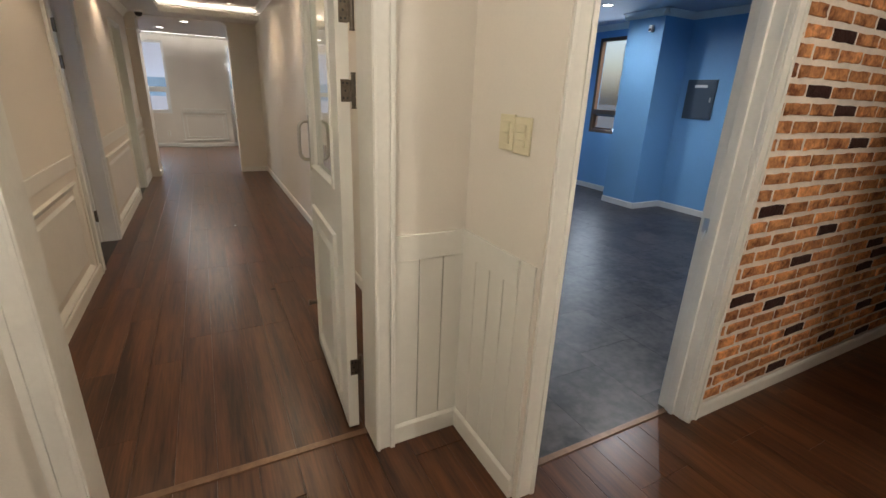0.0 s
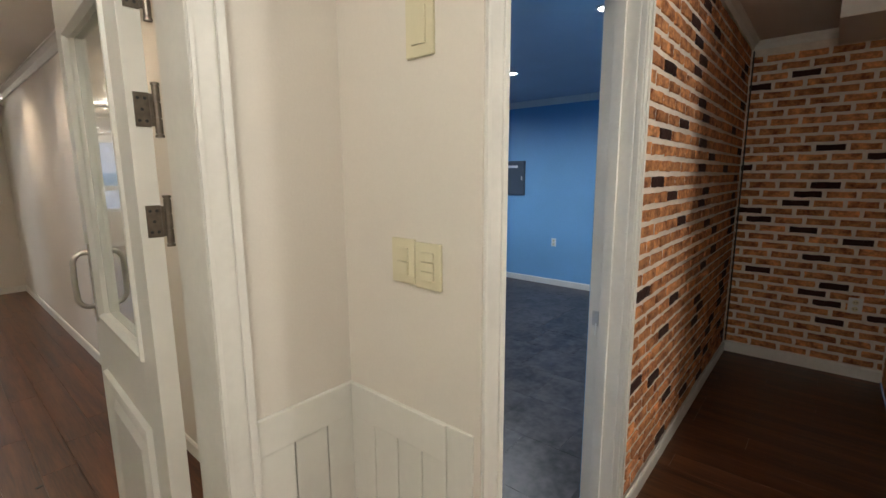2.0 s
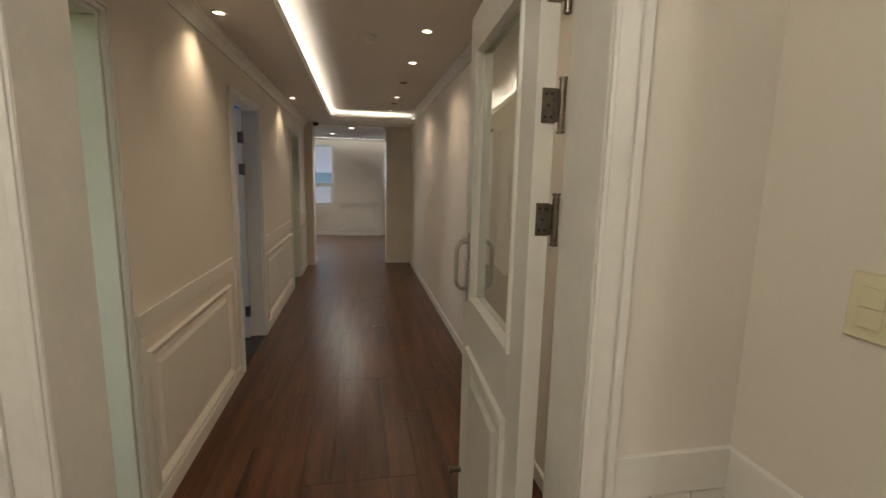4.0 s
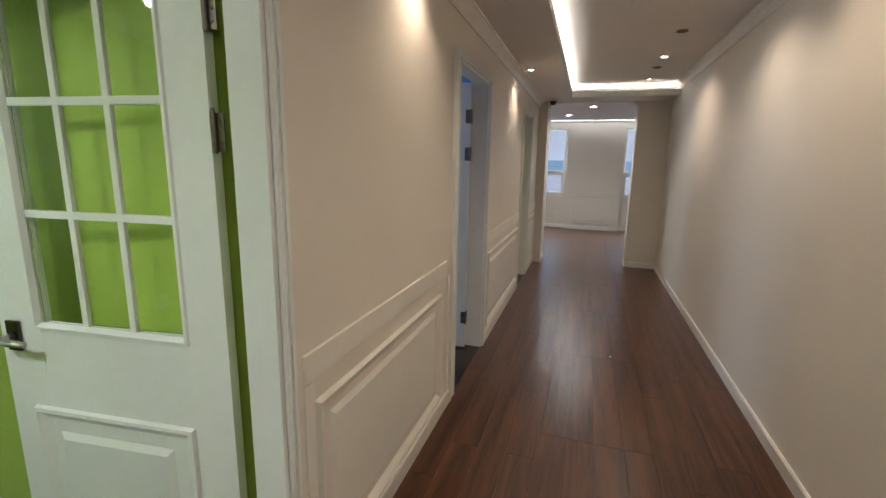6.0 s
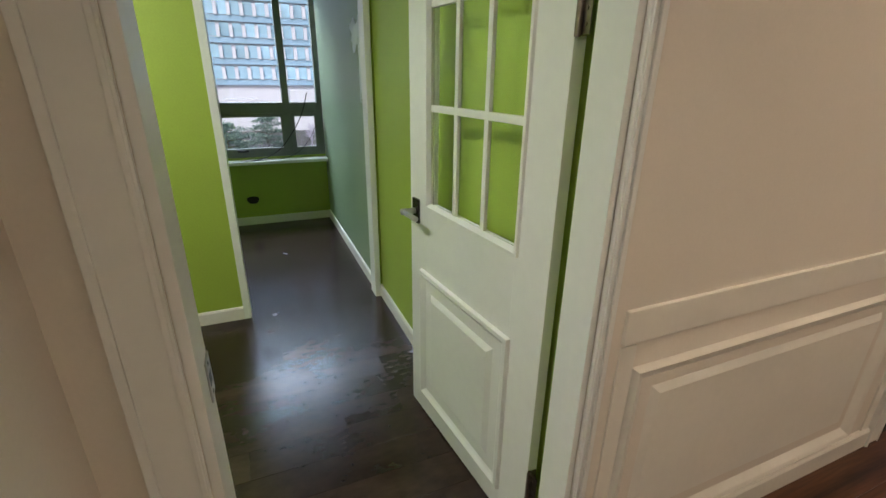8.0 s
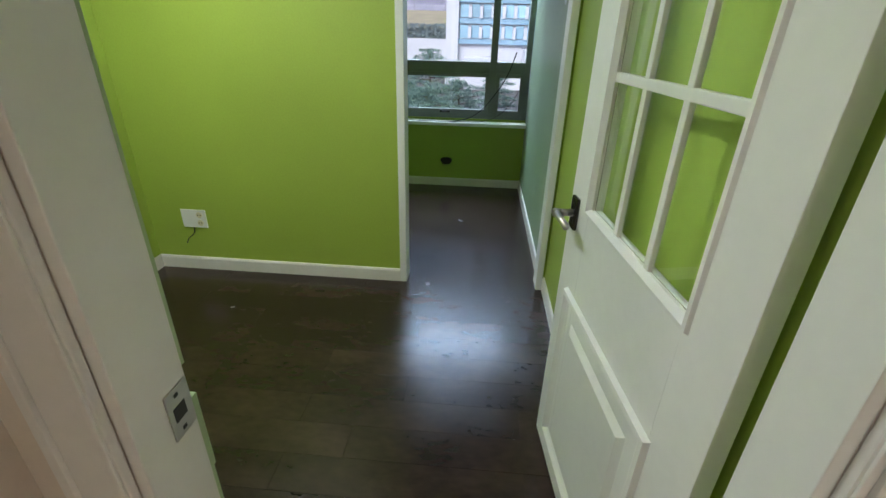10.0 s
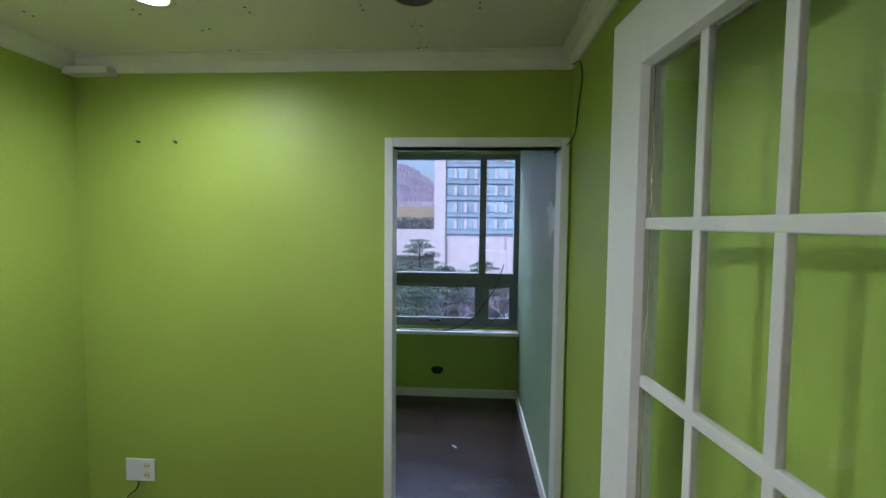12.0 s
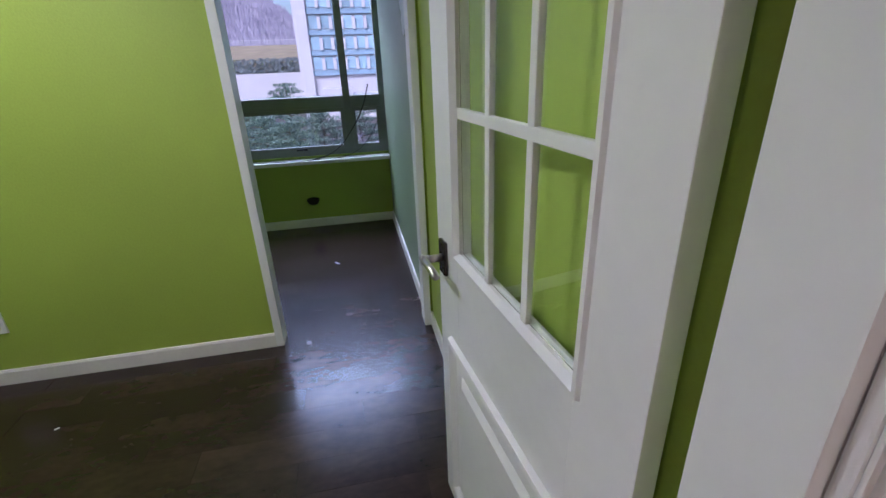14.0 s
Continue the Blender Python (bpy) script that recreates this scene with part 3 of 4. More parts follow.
tube("string", [(0.418, 0.045, 0.945), (0.405, 0.04, 0.93), (0.385, 0.035, 0.905)], 0.002, SOCKET, bf)
tagged(bf, "off-white chipped door frame of the blue room", "door frame", "", "structure")
S(boxes("threshold", [(1.012, 1.03, -0.004, 1.94, 1.06, 0.007)], BRASS, 0.003), "thin worn metal strip between two floors", "threshold")
bm = bmesh.new()
bmesh.ops.create_icosphere(bm, subdivisions=2, radius=1)
for v in bm.verts:
    v.co = Vector((1.008 + v.co.x * 0.006, 0.937 + v.co.y * 0.004, 0.62 + v.co.z * 0.03 * (1 + 0.3 * math.sin(5 * v.co.x))))
finish("chipped_patch", bm, RAW, bf).matrix_parent_inverse = Matrix.Translation((-1.52, -1.02, 0))

# niche with wainscot planks
wz0, wz1 = 0.094, 0.853
wn1 = empty("wainscot_back", (0.77, 1.42, 0))
for a, b in ((0.610, 0.7145), (0.7185, 0.820), (0.824, 0.915)):
    boxes("plank", [(a - 0.77, -0.008, wz0, b - 0.77, 0.0, wz1)], WHITE, 0.002, wn1)
boxes("backing", [(-0.16, -0.0015, wz0, 0.148, 0, wz1)], GROOVE, 0, wn1)
boxes("rail", [(-0.16, -0.014, 0.855, 0.15, 0, 0.957)], WHITE, 0.003, wn1)
profile_run("skirting", base_profile(0.094, 0.018), (-0.16, 0), (0.15, 0), (0, -1), WHITE, wn1)
tagged(wn1, "white tongue-and-groove wainscot with plain top rail", "wainscot", "niche wainscot", "structure")
wn2 = empty("wainscot_side", (0.92, 1.2, 0))
for a, b in ((1.311, 1.412), (1.214, 1.307), (1.122, 1.210), (1.037, 1.118)):
    boxes("plank", [(-0.008, a - 1.2, wz0, 0, b - 1.2, wz1)], WHITE, 0.002, wn2)
boxes("backing", [(-0.0015, -0.165, wz0, 0, 0.205, wz1)], GROOVE, 0, wn2)
boxes("rail", [(-0.014, -0.165, 0.855, 0, 0.206, 0.957)], WHITE, 0.003, wn2)
boxes("stile", [(-0.008, -0.245, 0, 0, -0.166, 0.957)], WHITE, 0.002, wn2)
profile_run("skirting", base_profile(0.094, 0.018), (0, -0.245), (0, 0.206), (-1, 0), WHITE, wn2)
tagged(wn2, "white tongue-and-groove wainscot under the light switches", "wainscot", "niche wainscot", "structure")


def switch_plate(y0, y1, z0, z1, keys):
    """Ivory rocker plate on the switch wall."""
    e = empty("light_switch", (0.92, (y0 + y1) / 2, (z0 + z1) / 2))
    hy, hz = (y1 - y0) / 2, (z1 - z0) / 2
    boxes("plate", [(-0.009, -hy, -hz, 0, hy, hz)], IVORY, 0.003, e)
    ky, kz = hy * 0.5, hz * 0.62
    step = 2 * kz / keys
    for k in range(keys):
        boxes("key", [(-0.014, -ky, -kz + k * step + 0.001, -0.006, ky, -kz + (k + 1) * step - 0.001)], IVORY, 0.0015, e)
    return tagged(e, "ivory plastic light switch plate on cream wall", "light switch", "hall light switches")


switch_plate(1.136, 1.216, 1.30, 1.415, 2)
switch_plate(1.050, 1.133, 1.295, 1.41, 3)
switch_plate(1.068, 1.153, 1.838, 1.972, 1)

# ---- structure: blue room ----
S(boxes("wall_blue_east", [(5.96, 1.09, 0, 6.1, 5.1, 2.7), (5.96, 5.1, 0, 6.1, 5.9, 0.95), (5.96, 5.1, 2.42, 6.1, 5.9, 2.7), (5.96, 5.9, 0, 6.1, 6.6, 2.7)], BLUE), "sky blue painted wall with a window", "wall")
S(boxes("wall_blue_column", [(5.40, 4.28, 0, 5.96, 4.85, 2.7)], BLUE), "sky blue boxed column against the wall", "column")
S(boxes("wall_blue_north", [(1.06, 6.5, 0, 6.1, 6.6, 2.7)], BLUE), "sky blue painted wall", "wall")
S(boxes("wall_blue_west", [(1.06, 1.42, 0, 1.10, 6.5, 2.7), (1.965, 1.09, 0, 5.96, 1.11, 2.7)], BLUE), "sky blue painted wall", "wall")
S(boxes("ceiling_blue_room", [(1.06, 1.09, 2.60, 6.1, 6.6, 2.72)], BLUECEIL), "painted ceiling of the blue room", "ceiling")
base((5.96, 1.1), (5.96, 4.28), (-1, 0)), base((5.40, 4.28), (5.96, 4.28), (0, -1)), base((5.40, 4.28), (5.40, 4.85), (-1, 0)), base((5.96, 4.85), (5.96, 6.5), (-1, 0)), base((1.1, 6.5), (5.96, 6.5), (0, -1))
crown((5.96, 1.1), (5.96, 4.28), (-1, 0), 2.60), crown((5.33, 4.28), (5.96, 4.28), (0, -1), 2.60), crown((5.40, 4.21), (5.40, 4.92), (-1, 0), 2.60), crown((5.96, 4.85), (5.96, 6.5), (-1, 0), 2.60)


def window(name, x, y0, y1, z0, z1, mulls, rail, mat, axis="x", inward=1, label=""):
    """A framed window in a wall; axis names the wall's normal."""
    e = empty(name, (x, 0, 0) if axis == "x" else (0, x, 0))

    def b(nm, a0, a1, c0, c1, d0, d1, m, bev=0.003):
        p = (d0, a0, c0, d1, a1, c1) if axis == "x" else (a0, d0, c0, a1, d1, c1)
        return boxes(nm, [p], m, bev, e)
    f = 0.05
    b("frame", y0, y0 + f, z0, z1, -0.04, 0.04, mat), b("frame", y1 - f, y1, z0, z1, -0.04, 0.04, mat)
    b("frame", y0 + f, y1 - f, z0, z0 + f, -0.04, 0.04, mat), b("frame", y0 + f, y1 - f, z1 - f, z1, -0.04, 0.04, mat)
    cols = [y0 + f]
    for m0, m1 in mulls:
        b("mullion", m0, m1, z0 + f, z1 - f, -0.045, 0.045, mat)
        cols += [m0, m1]
    cols.append(y1 - f)
    for a, c in zip(cols[::2], cols[1::2]):
        zs = [(z0 + f, z1 - f)]
        if rail:
            b("transom", a, c, rail[0], rail[1], -0.042, 0.042, mat)
            zs = [(z0 + f, rail[0]), (rail[1], z1 - f)]
            s = 0.035
            q0, q1 = zs[0]
            for r in ((a, a + s, q0, q1), (c - s, c, q0, q1), (a + s, c - s, q0, q0 + s), (a + s, c - s, q1 - s, q1)):
                b("sash", *r, -0.02 + 0.03 * inward, 0.02 + 0.03 * inward, mat, 0.002)
        for q0, q1 in zs:
            g = b("pane", a, c, q0, q1, -0.003, 0.003, PANE, 0)
            g.visible_shadow = False
    return tagged(e, label, "window", "", "structure")


window("window_blue", 6.0, 5.1, 5.9, 0.95, 2.42, (), (1.25, 1.32), BRASS, label="brown framed window in the blue wall")

br = empty("breaker_box", (5.96, 3.965, 1.525))
boxes("frame", [(-0.02, -0.205, -0.25, 0, 0.205, 0.25)], BOXGREY, 0.004, br)
boxes("door", [(-0.028, -0.185, -0.23, -0.02, 0.185, 0.23)], BOXGREY, 0.003, br)
boxes("label_strip", [(-0.030, -0.09, 0.15, -0.028, 0.09, 0.185)], SOCKET, 0, br)
boxes("latch", [(-0.034, -0.17, -0.03, -0.028, -0.15, 0.03)], STEEL, 0.002, br)
tagged(br, "dark grey metal breaker box on blue wall", "breaker box")


def outlet(x, y, z, axis, w=0.07, label="white wall socket plate", double=False, h=0.115):
    """A socket plate with its openings, facing -x, +x or -y."""
    e = empty("wall_socket", (x, y, z))
    e.rotation_euler = (0, 0, {"-y": 0, "-x": -math.pi / 2, "+x": math.pi / 2}[axis])
    boxes("plate", [(-w / 2, -0.008, -h / 2, w / 2, 0, h / 2)], SOCKET, 0.003, e)
    bm = bmesh.new()
    xs = (w * 0.24,) if double else (0,)
    for xx in xs:
        for dz in (-0.026, 0.026):
            add_cyl(bm, (xx, -0.0085, dz), (0, 1, 0), 0.019, 0.003, 20)
    finish("socket_ring", bm, IVORY, e)
    for xx in xs:
        for dz in (-0.026, 0.026):
            for dx in (-0.008, 0.008):
                bm = bmesh.new()
                add_cyl(bm, (xx + dx, -0.0096, dz), (0, 1, 0), 0.0035, 0.003, 10)
                finish("socket_hole", bm, BLACK, e)
    return tagged(e, label, "wall socket", "wall sockets")


outlet(5.96, 3.27, 0.62, "-x", label="white wall socket on blue wall")
outlet(5.96, 5.25, 0.68, "-x", label="white wall socket on blue wall by column")
outlet(4.692, 0.12, 0.57, "-x", 0.085, "ivory wall socket on brick wall", False, 0.12)
ed2 = empty("security_sensor", (5.40, 4.45, 2.38))
boxes("body", [(-0.05, -0.025, -0.04, 0, 0.025, 0.04)], SOCKET, 0.01, ed2)
boxes("lens", [(-0.056, -0.018, -0.03, -0.048, 0.018, 0.0)], BLACK, 0.003, ed2)
tagged(ed2, "small white sensor with black lens on column", "sensor")


def downlight(x, y, z, r, mat, label, group, lit=True):
    e = empty("downlight", (x, y, z))
    bm = bmesh.new()
    prof = ((r * 1.28, 0.0), (r * 1.25, -0.006), (r * 1.02, -0.008), (r * 0.95, -0.002), (r * 0.9, 0.0))
    seg = 28
    rings = [[bm.verts.new((a * math.cos(2 * math.pi * k / seg), a * math.sin(2 * math.pi * k / seg), h)) for k in range(seg)] for a, h in prof]
    for p, q in zip(rings, rings[1:]):
        for k in range(seg):
            bm.faces.new((p[k], p[(k + 1) % seg], q[(k + 1) % seg], q[k]))
    finish("rim", bm, STEEL if lit else BRASS, e, True)
    bm = bmesh.new()
    add_cyl(bm, (0, 0, -0.002), (0, 0, 1), r * 0.93, 0.003, seg)
    finish("lamp_face", bm, mat, e)
    return tagged(e, label, "downlight", group)


for ly in (3.46, 6.25):
    downlight(-0.70, ly, 2.449, 0.032, BULB, "small warm recessed ceiling downlight, lit", "corridor downlights")
# the first fitting, at y = 2.14, is added and out of view
for ly in (2.14, 3.05, 3.97, 4.88, 6.68, 7.9):
    downlight(0.55, ly, 2.599, 0.032, BULB, "small warm recessed ceiling downlight, lit", "corridor downlights")
for ly in (5.77, 7.2):
    downlight(0.55, ly, 2.599, 0.036, BLACK, "small recessed ceiling downlight, unlit", "corridor downlights", False)
for lx, ly in ((4.25, 2.96), (3.08, 1.53), (4.7, 4.6)):
    downlight(lx, ly, 2.599, 0.06, COOLBULB, "round white recessed downlight, lit", "blue room downlights")
# fittings made up for the two unseen hall lamps
for lx, ly in ((-0.35, 0.25), (1.75, -0.95)):
    downlight(lx, ly, 2.619, 0.12, COOLBULB, "round white hall ceiling light, lit, added out of view", "hall downlights")
for lx, ly in ((-0.52, 10.8), (-0.08, 9.5)):
    downlight(lx, ly, 2.469, 0.06, COOLBULB, "round recessed downlight of the far room, lit", "far room downlights")
downlight(3.27, 0.62, 2.619, 0.075, IVORY, "round recessed downlight over the brick nook, unlit", "hall downlights", False)
tube("corner_cable", [(4.685, 0.935, 0.10), (4.683, 0.933, 1.2), (4.686, 0.936, 2.55)], 0.006, BLACK)
tagged(bpy.data.objects["corner_cable"], "thin black cable up the brick wall corner", "cable")
sd = empty("smoke_detector", (0.14, 4.2, 2.60))
bm = bmesh.new()
add_cyl(bm, (0, 0, -0.008), (0, 0, 1), 0.06, 0.016, 28)
add_cyl(bm, (0, 0, -0.03), (0, 0, 1), 0.034, 0.03, 28, 0.048)
finish("body", bm, SOCKET, sd)
tagged(sd, "white round smoke detector on corridor ceiling", "smoke detector")
cd = empty("dome_camera", (-0.64, 8.45, 2.45))
bm = bmesh.new()
add_cyl(bm, (0, 0, -0.012), (0, 0, 1), 0.058, 0.024, 28)
finish("mount", bm, SOCKET, cd)
bm = bmesh.new()
bmesh.ops.create_uvsphere(bm, u_segments=24, v_segments=12, radius=0.05, matrix=Matrix.Translation((0, 0, -0.03)))
finish("dome", bm, BLACK, cd, True)
tagged(cd, "black dome security camera on ceiling soffit", "security camera")

# ---- structure: far room ----
YF = 12.9
S(boxes("wall_far_north", [(-3.2, YF, 0, 3.2, YF + 0.15, 0.78), (-3.2, YF, 2.38, 3.2, YF + 0.15, 2.80), (-3.2, YF, 0.78, -2.1, YF + 0.15, 2.38), (-0.62, YF, 0.78, 0.68, YF + 0.15, 2.38), (2.1, YF, 0.78, 3.2, YF + 0.15, 2.38)], CREAM), "white far wall with two windows", "wall")
S(boxes("wall_far_pilaster", [(-0.58, 12.76, 0, 0.66, YF, 2.62)], CREAM), "white pilaster panel between windows", "wall")
S(boxes("wall_far_sides", [(-3.3, 8.8, 0, -3.2, YF + 0.15, 2.75), (3.2, 8.8, 0, 3.3, YF + 0.15, 2.75), (1.06, 8.8, 0, 3.2, 8.95, 2.75), (-3.2, 8.8, 0, -0.91, 8.95, 2.75)], CREAM), "white far room walls", "wall")
S(boxes("ceiling_far_room", [(-3.3, 9.1, 2.47, 3.3, 11.9, 2.75), (-3.3, 11.9, 2.70, 3.3, YF + 0.15, 2.80), (-3.2, 12.3, 2.46, 3.2, 12.42, 2.50)], CEIL), "white far room ceiling with light ledge", "ceiling")
S(boxes("cove_light", [(-1.9, 12.34, 2.505, -0.06, 12.40, 2.56), (0.02, 12.34, 2.505, 1.9, 12.40, 2.56)], TUBE), "white tube lights on the ceiling ledge", "tube light")
fp = empty("far_wall_panel", (0.04, 12.76, 0))
boxes("rail", [(-0.48, -0.016, 0.88, 0.56, 0, 0.905), (-0.48, -0.016, 0.84, 0.56, 0, 0.857)], WHITE, 0.002, fp)
boxes("outer_moulding", [(-0.48, -0.03, 0.80, 0.50, 0, 0.83), (-0.48, -0.03, 0.15, 0.50, 0, 0.18), (-0.48, -0.018, 0.18, -0.45, 0, 0.80), (0.47, -0.018, 0.18, 0.50, 0, 0.80)], WHITE, 0.004, fp)
boxes("inner_moulding", [(-0.40, -0.012, 0.73, 0.42, 0, 0.75), (-0.40, -0.012, 0.23, 0.42, 0, 0.25), (-0.40, -0.012, 0.25, -0.38, 0, 0.73), (0.40, -0.012, 0.25, 0.42, 0, 0.73)], WHITE, 0.003, fp)
tagged(fp, "white framed dado panel on far pilaster", "dado panel", "dado panels", "structure")
base((-3.2, YF), (-0.58, YF), (0, -1)), base((0.66, YF), (3.2, YF), (0, -1)), base((-0.58, 12.76), (0.66, 12.76), (0, -1))
window("window_far_west", 12.97, -2.1, -0.62, 0.78, 2.38, (), (1.30, 1.38), SOCKET, "y", -1, "white framed far window with lower opening sash")
window("window_far_east", 12.97, 0.68, 2.1, 0.78, 2.38, (), (1.30, 1.38), SOCKET, "y", -1, "white framed far window with lower opening sash")
outlet(-0.76, 12.9, 0.32, "-y", label="white wall socket under far window")

# ---- structure: green room ----
S(boxes("wall_green_east", [(-0.952, -0.1, 0, -0.912, 1.69, 2.6), (-0.952, 1.69, 2.122, -0.912, 2.503, 2.6), (-0.952, 2.503, 0, -0.912, 2.56, 2.6)], GREEN), "lime green painted wall by the door", "wall")
S(boxes("wall_green_south", [(-3.08, -0.1, 0, -0.955, 0.045, 2.6)], GREEN), "lime green painted wall", "wall")
S(boxes("wall_green_north", [(-3.08, 2.56, 0, -0.912, 2.64, 2.6)], GREEN), "lime green painted wall behind the open door", "wall")
S(boxes("wall_green_west", [(-3.08, 0.045, 0, -2.98, 1.69, 2.6), (-3.08, 1.69, 2.055, -2.98, 2.51, 2.6), (-3.08, 2.51, 0, -2.98, 2.56, 2.6)], GREEN), "lime green wall with opening to the window alcove", "wall")
S(boxes("ceiling_green_room", [(-3.08, -0.1, 2.502, -0.912, 0.93, 2.6), (-3.08, 0.932, 2.502, -0.912, 1.84, 2.6), (-3.08, 1.842, 2.502, -0.912, 2.64, 2.6)], CEIL), "pale ceiling boards with open joints and screw heads", "ceiling")
crown((-2.98, 0.045), (-2.98, 2.56), (1, 0), 2.502), crown((-3.0, 0.045), (-0.97, 0.045), (0, 1), 2.502), crown((-3.0, 2.56), (-0.97, 2.56), (0, -1), 2.502), crown((-0.955, 0.045), (-0.955, 2.56), (-1, 0), 2.502)
S(boxes("trim", [(-2.98, 0.045, 2.405, -2.905, 0.28, 2.44)], TRIM, 0.004), "thicker cornice block in the corner", "trim")
base((-2.98, 0.045), (-2.98, 1.652), (1, 0)), base((-2.98, 0.045), (-0.955, 0.045), (0, 1)), base((-2.98, 2.56), (-0.955, 2.56), (0, -1)), base((-0.955, 0.045), (-0.955, 1.60), (-1, 0))
ow = empty("alcove_opening_frame", (-3.03, 2.09, 0))
boxes("trim", [(-0.06, -0.44, 0, 0.066, -0.398, 2.1), (-0.06, 0.418, 0, 0.066, 0.456, 2.1), (-0.06, -0.398, 2.055, 0.066, 0.418, 2.1)], DOORW, 0.003, ow)
tagged(ow, "white painted trim round the alcove opening", "door frame", "", "structure")
S(boxes("trim", [(-0.972, 1.662, 0, -0.957, 1.700, 0.80), (-0.972, 1.662, 0.803, -0.957, 1.704, 0.955), (-0.972, 1.662, 1.01, -0.957, 1.699, 2.13)], TAPE, 0.002), "pale green painted edge strip on door jamb", "trim")
sp = empty("strike_plate", (-0.925, 1.7085, 0.965))
boxes("plate", [(-0.026, 0, -0.04, 0.02, 0.003, 0.04)], STEEL, 0.001, sp)
boxes("slot", [(-0.012, 0.0025, -0.012, 0.012, 0.0036, 0.012), (-0.004, 0.0025, -0.032, 0.004, 0.0036, -0.026), (-0.004, 0.0025, 0.026, 0.004, 0.0036, 0.032)], BLACK, 0, sp)
tagged(sp, "worn metal strike plate on white jamb", "strike plate")
outlet(-2.98, 0.341, 0.355, "+x", 0.16, "white double wall socket with loose wire", True, 0.12)
tube("loose_wire", [(-2.972, 0.33, 0.297), (-2.965, 0.325, 0.26), (-2.95, 0.29, 0.225), (-2.955, 0.27, 0.19)], 0.003, BLACK, kind="AUTO")
tagged(bpy.data.objects["loose_wire"], "short loose black wire below wall socket", "wire")
for hy in (0.384, 0.58):
    hk = empty("wall_screw", (-2.98, hy, 2.08))
    bm = bmesh.new()
    add_cyl(bm, (0.009, 0, 0), (1, 0, 0), 0.0035, 0.02, 10)
    add_cyl(bm, (0.019, 0, 0), (1, 0, 0), 0.007, 0.004, 10)
    finish("screw", bm, BRONZE, hk)
    tagged(hk, "small rusty screw fixed in green wall", "screw", "wall screws")
# the fitting at x = -1.45 is assumed and never seen
for lx in (-2.39, -1.45):
    downlight(lx, 0.89, 2.501, 0.062, COOLBULB, "round white recessed downlight, lit", "green room downlights")
downlight(-2.41, 1.86, 2.501, 0.062, BOXGREY, "round recessed downlight, unlit", "green room downlights", False)
tube("wall_cable", [(-2.93, 2.54, 2.43), (-2.80, 2.552, 2.38), (-2.84, 2.552, 2.2), (-2.95, 2.548, 2.08), (-3.0, 2.48, 2.03)], 0.003, BLACK, kind="AUTO")
tagged(bpy.data.objects["wall_cable"], "thin black cable hanging in wall corner", "cable")

bm = bmesh.new()
rs = random.Random(9)
for sy in (0.93, 1.84):
    for k in range(9):
        for dy in (-0.02, 0.02):
            add_cyl(bm, (-2.9 + k * 0.23 + rs.uniform(-0.01, 0.01), sy + dy, 2.501), (0, 0, 1), 0.005, 0.003, 8)
for k in range(5):
    for dx in (-0.02, 0.02):
        add_cyl(bm, (-2.5 + dx, 0.3 + k * 0.45, 2.501), (0, 0, 1), 0.005, 0.003, 8)
tagged(finish("ceiling_screws", bm, BRONZE, bpy.data.objects["ceiling_green_room"]), kind="stuff")
for k, (fx, fy, fl, fw, fa, fm) in enumerate(((-2.95, 1.83, 0.034, 0.026, 20, BLACK), (-4.05, 1.98, 0.05, 0.012, 40, PLASTER), (-1.75, 1.02, 0.05, 0.006, 70, PLASTER), (-2.2, 0.45, 0.02, 0.012, 10, PLASTER), (-2.55, 0.75, 0.02, 0.006, 120, PLASTER), (0.35, 3.3, 0.03, 0.018, 15, BLACK), (0.2, 5.2, 0.02, 0.012, 60, PLASTER))):
    fb = boxes("floor_debris", [(-fl / 2, -fw / 2, 0, fl / 2, fw / 2, 0.003)], fm, 0.001)
    fb.matrix_world = pose(fx, fy, 0.0003, 0, 0, fa)
    tagged(fb, "small flake of dirt lying on the floor", "debris", "floor debris")

# alcove with the window
XA = -5.03
S(boxes("wall_alcove_north", [(XA, 2.542, 0, -3.08, 2.64, 2.6)], SAGE), "grey-green alcove wall", "wall")
S(boxes("wall_alcove_south", [(XA, 0.4, 0, -3.08, 0.5, 2.6)], GREEN), "lime green alcove wall", "wall")
S(boxes("wall_alcove_west", [(XA - 0.15, 0.4, 0, XA, 2.64, 0.69), (XA - 0.15, 0.4, 2.34, XA, 2.64, 2.6), (XA - 0.15, 0.4, 0.69, XA, 0.85, 2.34)], GREEN), "lime green wall under the window", "wall")
S(boxes("wall_alcove_lining", [(-3.082, 0.5, 0, -3.08, 1.65, 2.6)], GREEN), "lime green alcove wall", "wall")
S(boxes("ceiling_alcove", [(XA - 0.15, 0.4, 2.47, -3.08, 2.64, 2.6)], CEIL), "pale alcove ceiling", "ceiling")
base((XA, 0.5), (XA, 2.542), (1, 0), 0.08), base((XA, 2.542), (-3.09, 2.542), (0, -1), 0.085)
window("window_alcove", XA - 0.05, 0.85, 2.542, 0.69, 2.34, ((2.165, 2.228),), (1.108, 1.208), ALU, "x", 1, "grey aluminium window with two lower sashes")
S(boxes("window_sill", [(XA - 0.02, 0.5, 0.635, XA + 0.13, 2.542, 0.668)], SOCKET, 0.005), "white window sill board", "window sill")
crown((XA, 0.5), (XA, 2.542), (1, 0), 2.47, TRIM, 0.05, 0.16)
rb = empty("rolled_blind", (XA + 0.06, 1.6, 2.395))
bm = bmesh.new()
rows_ = []
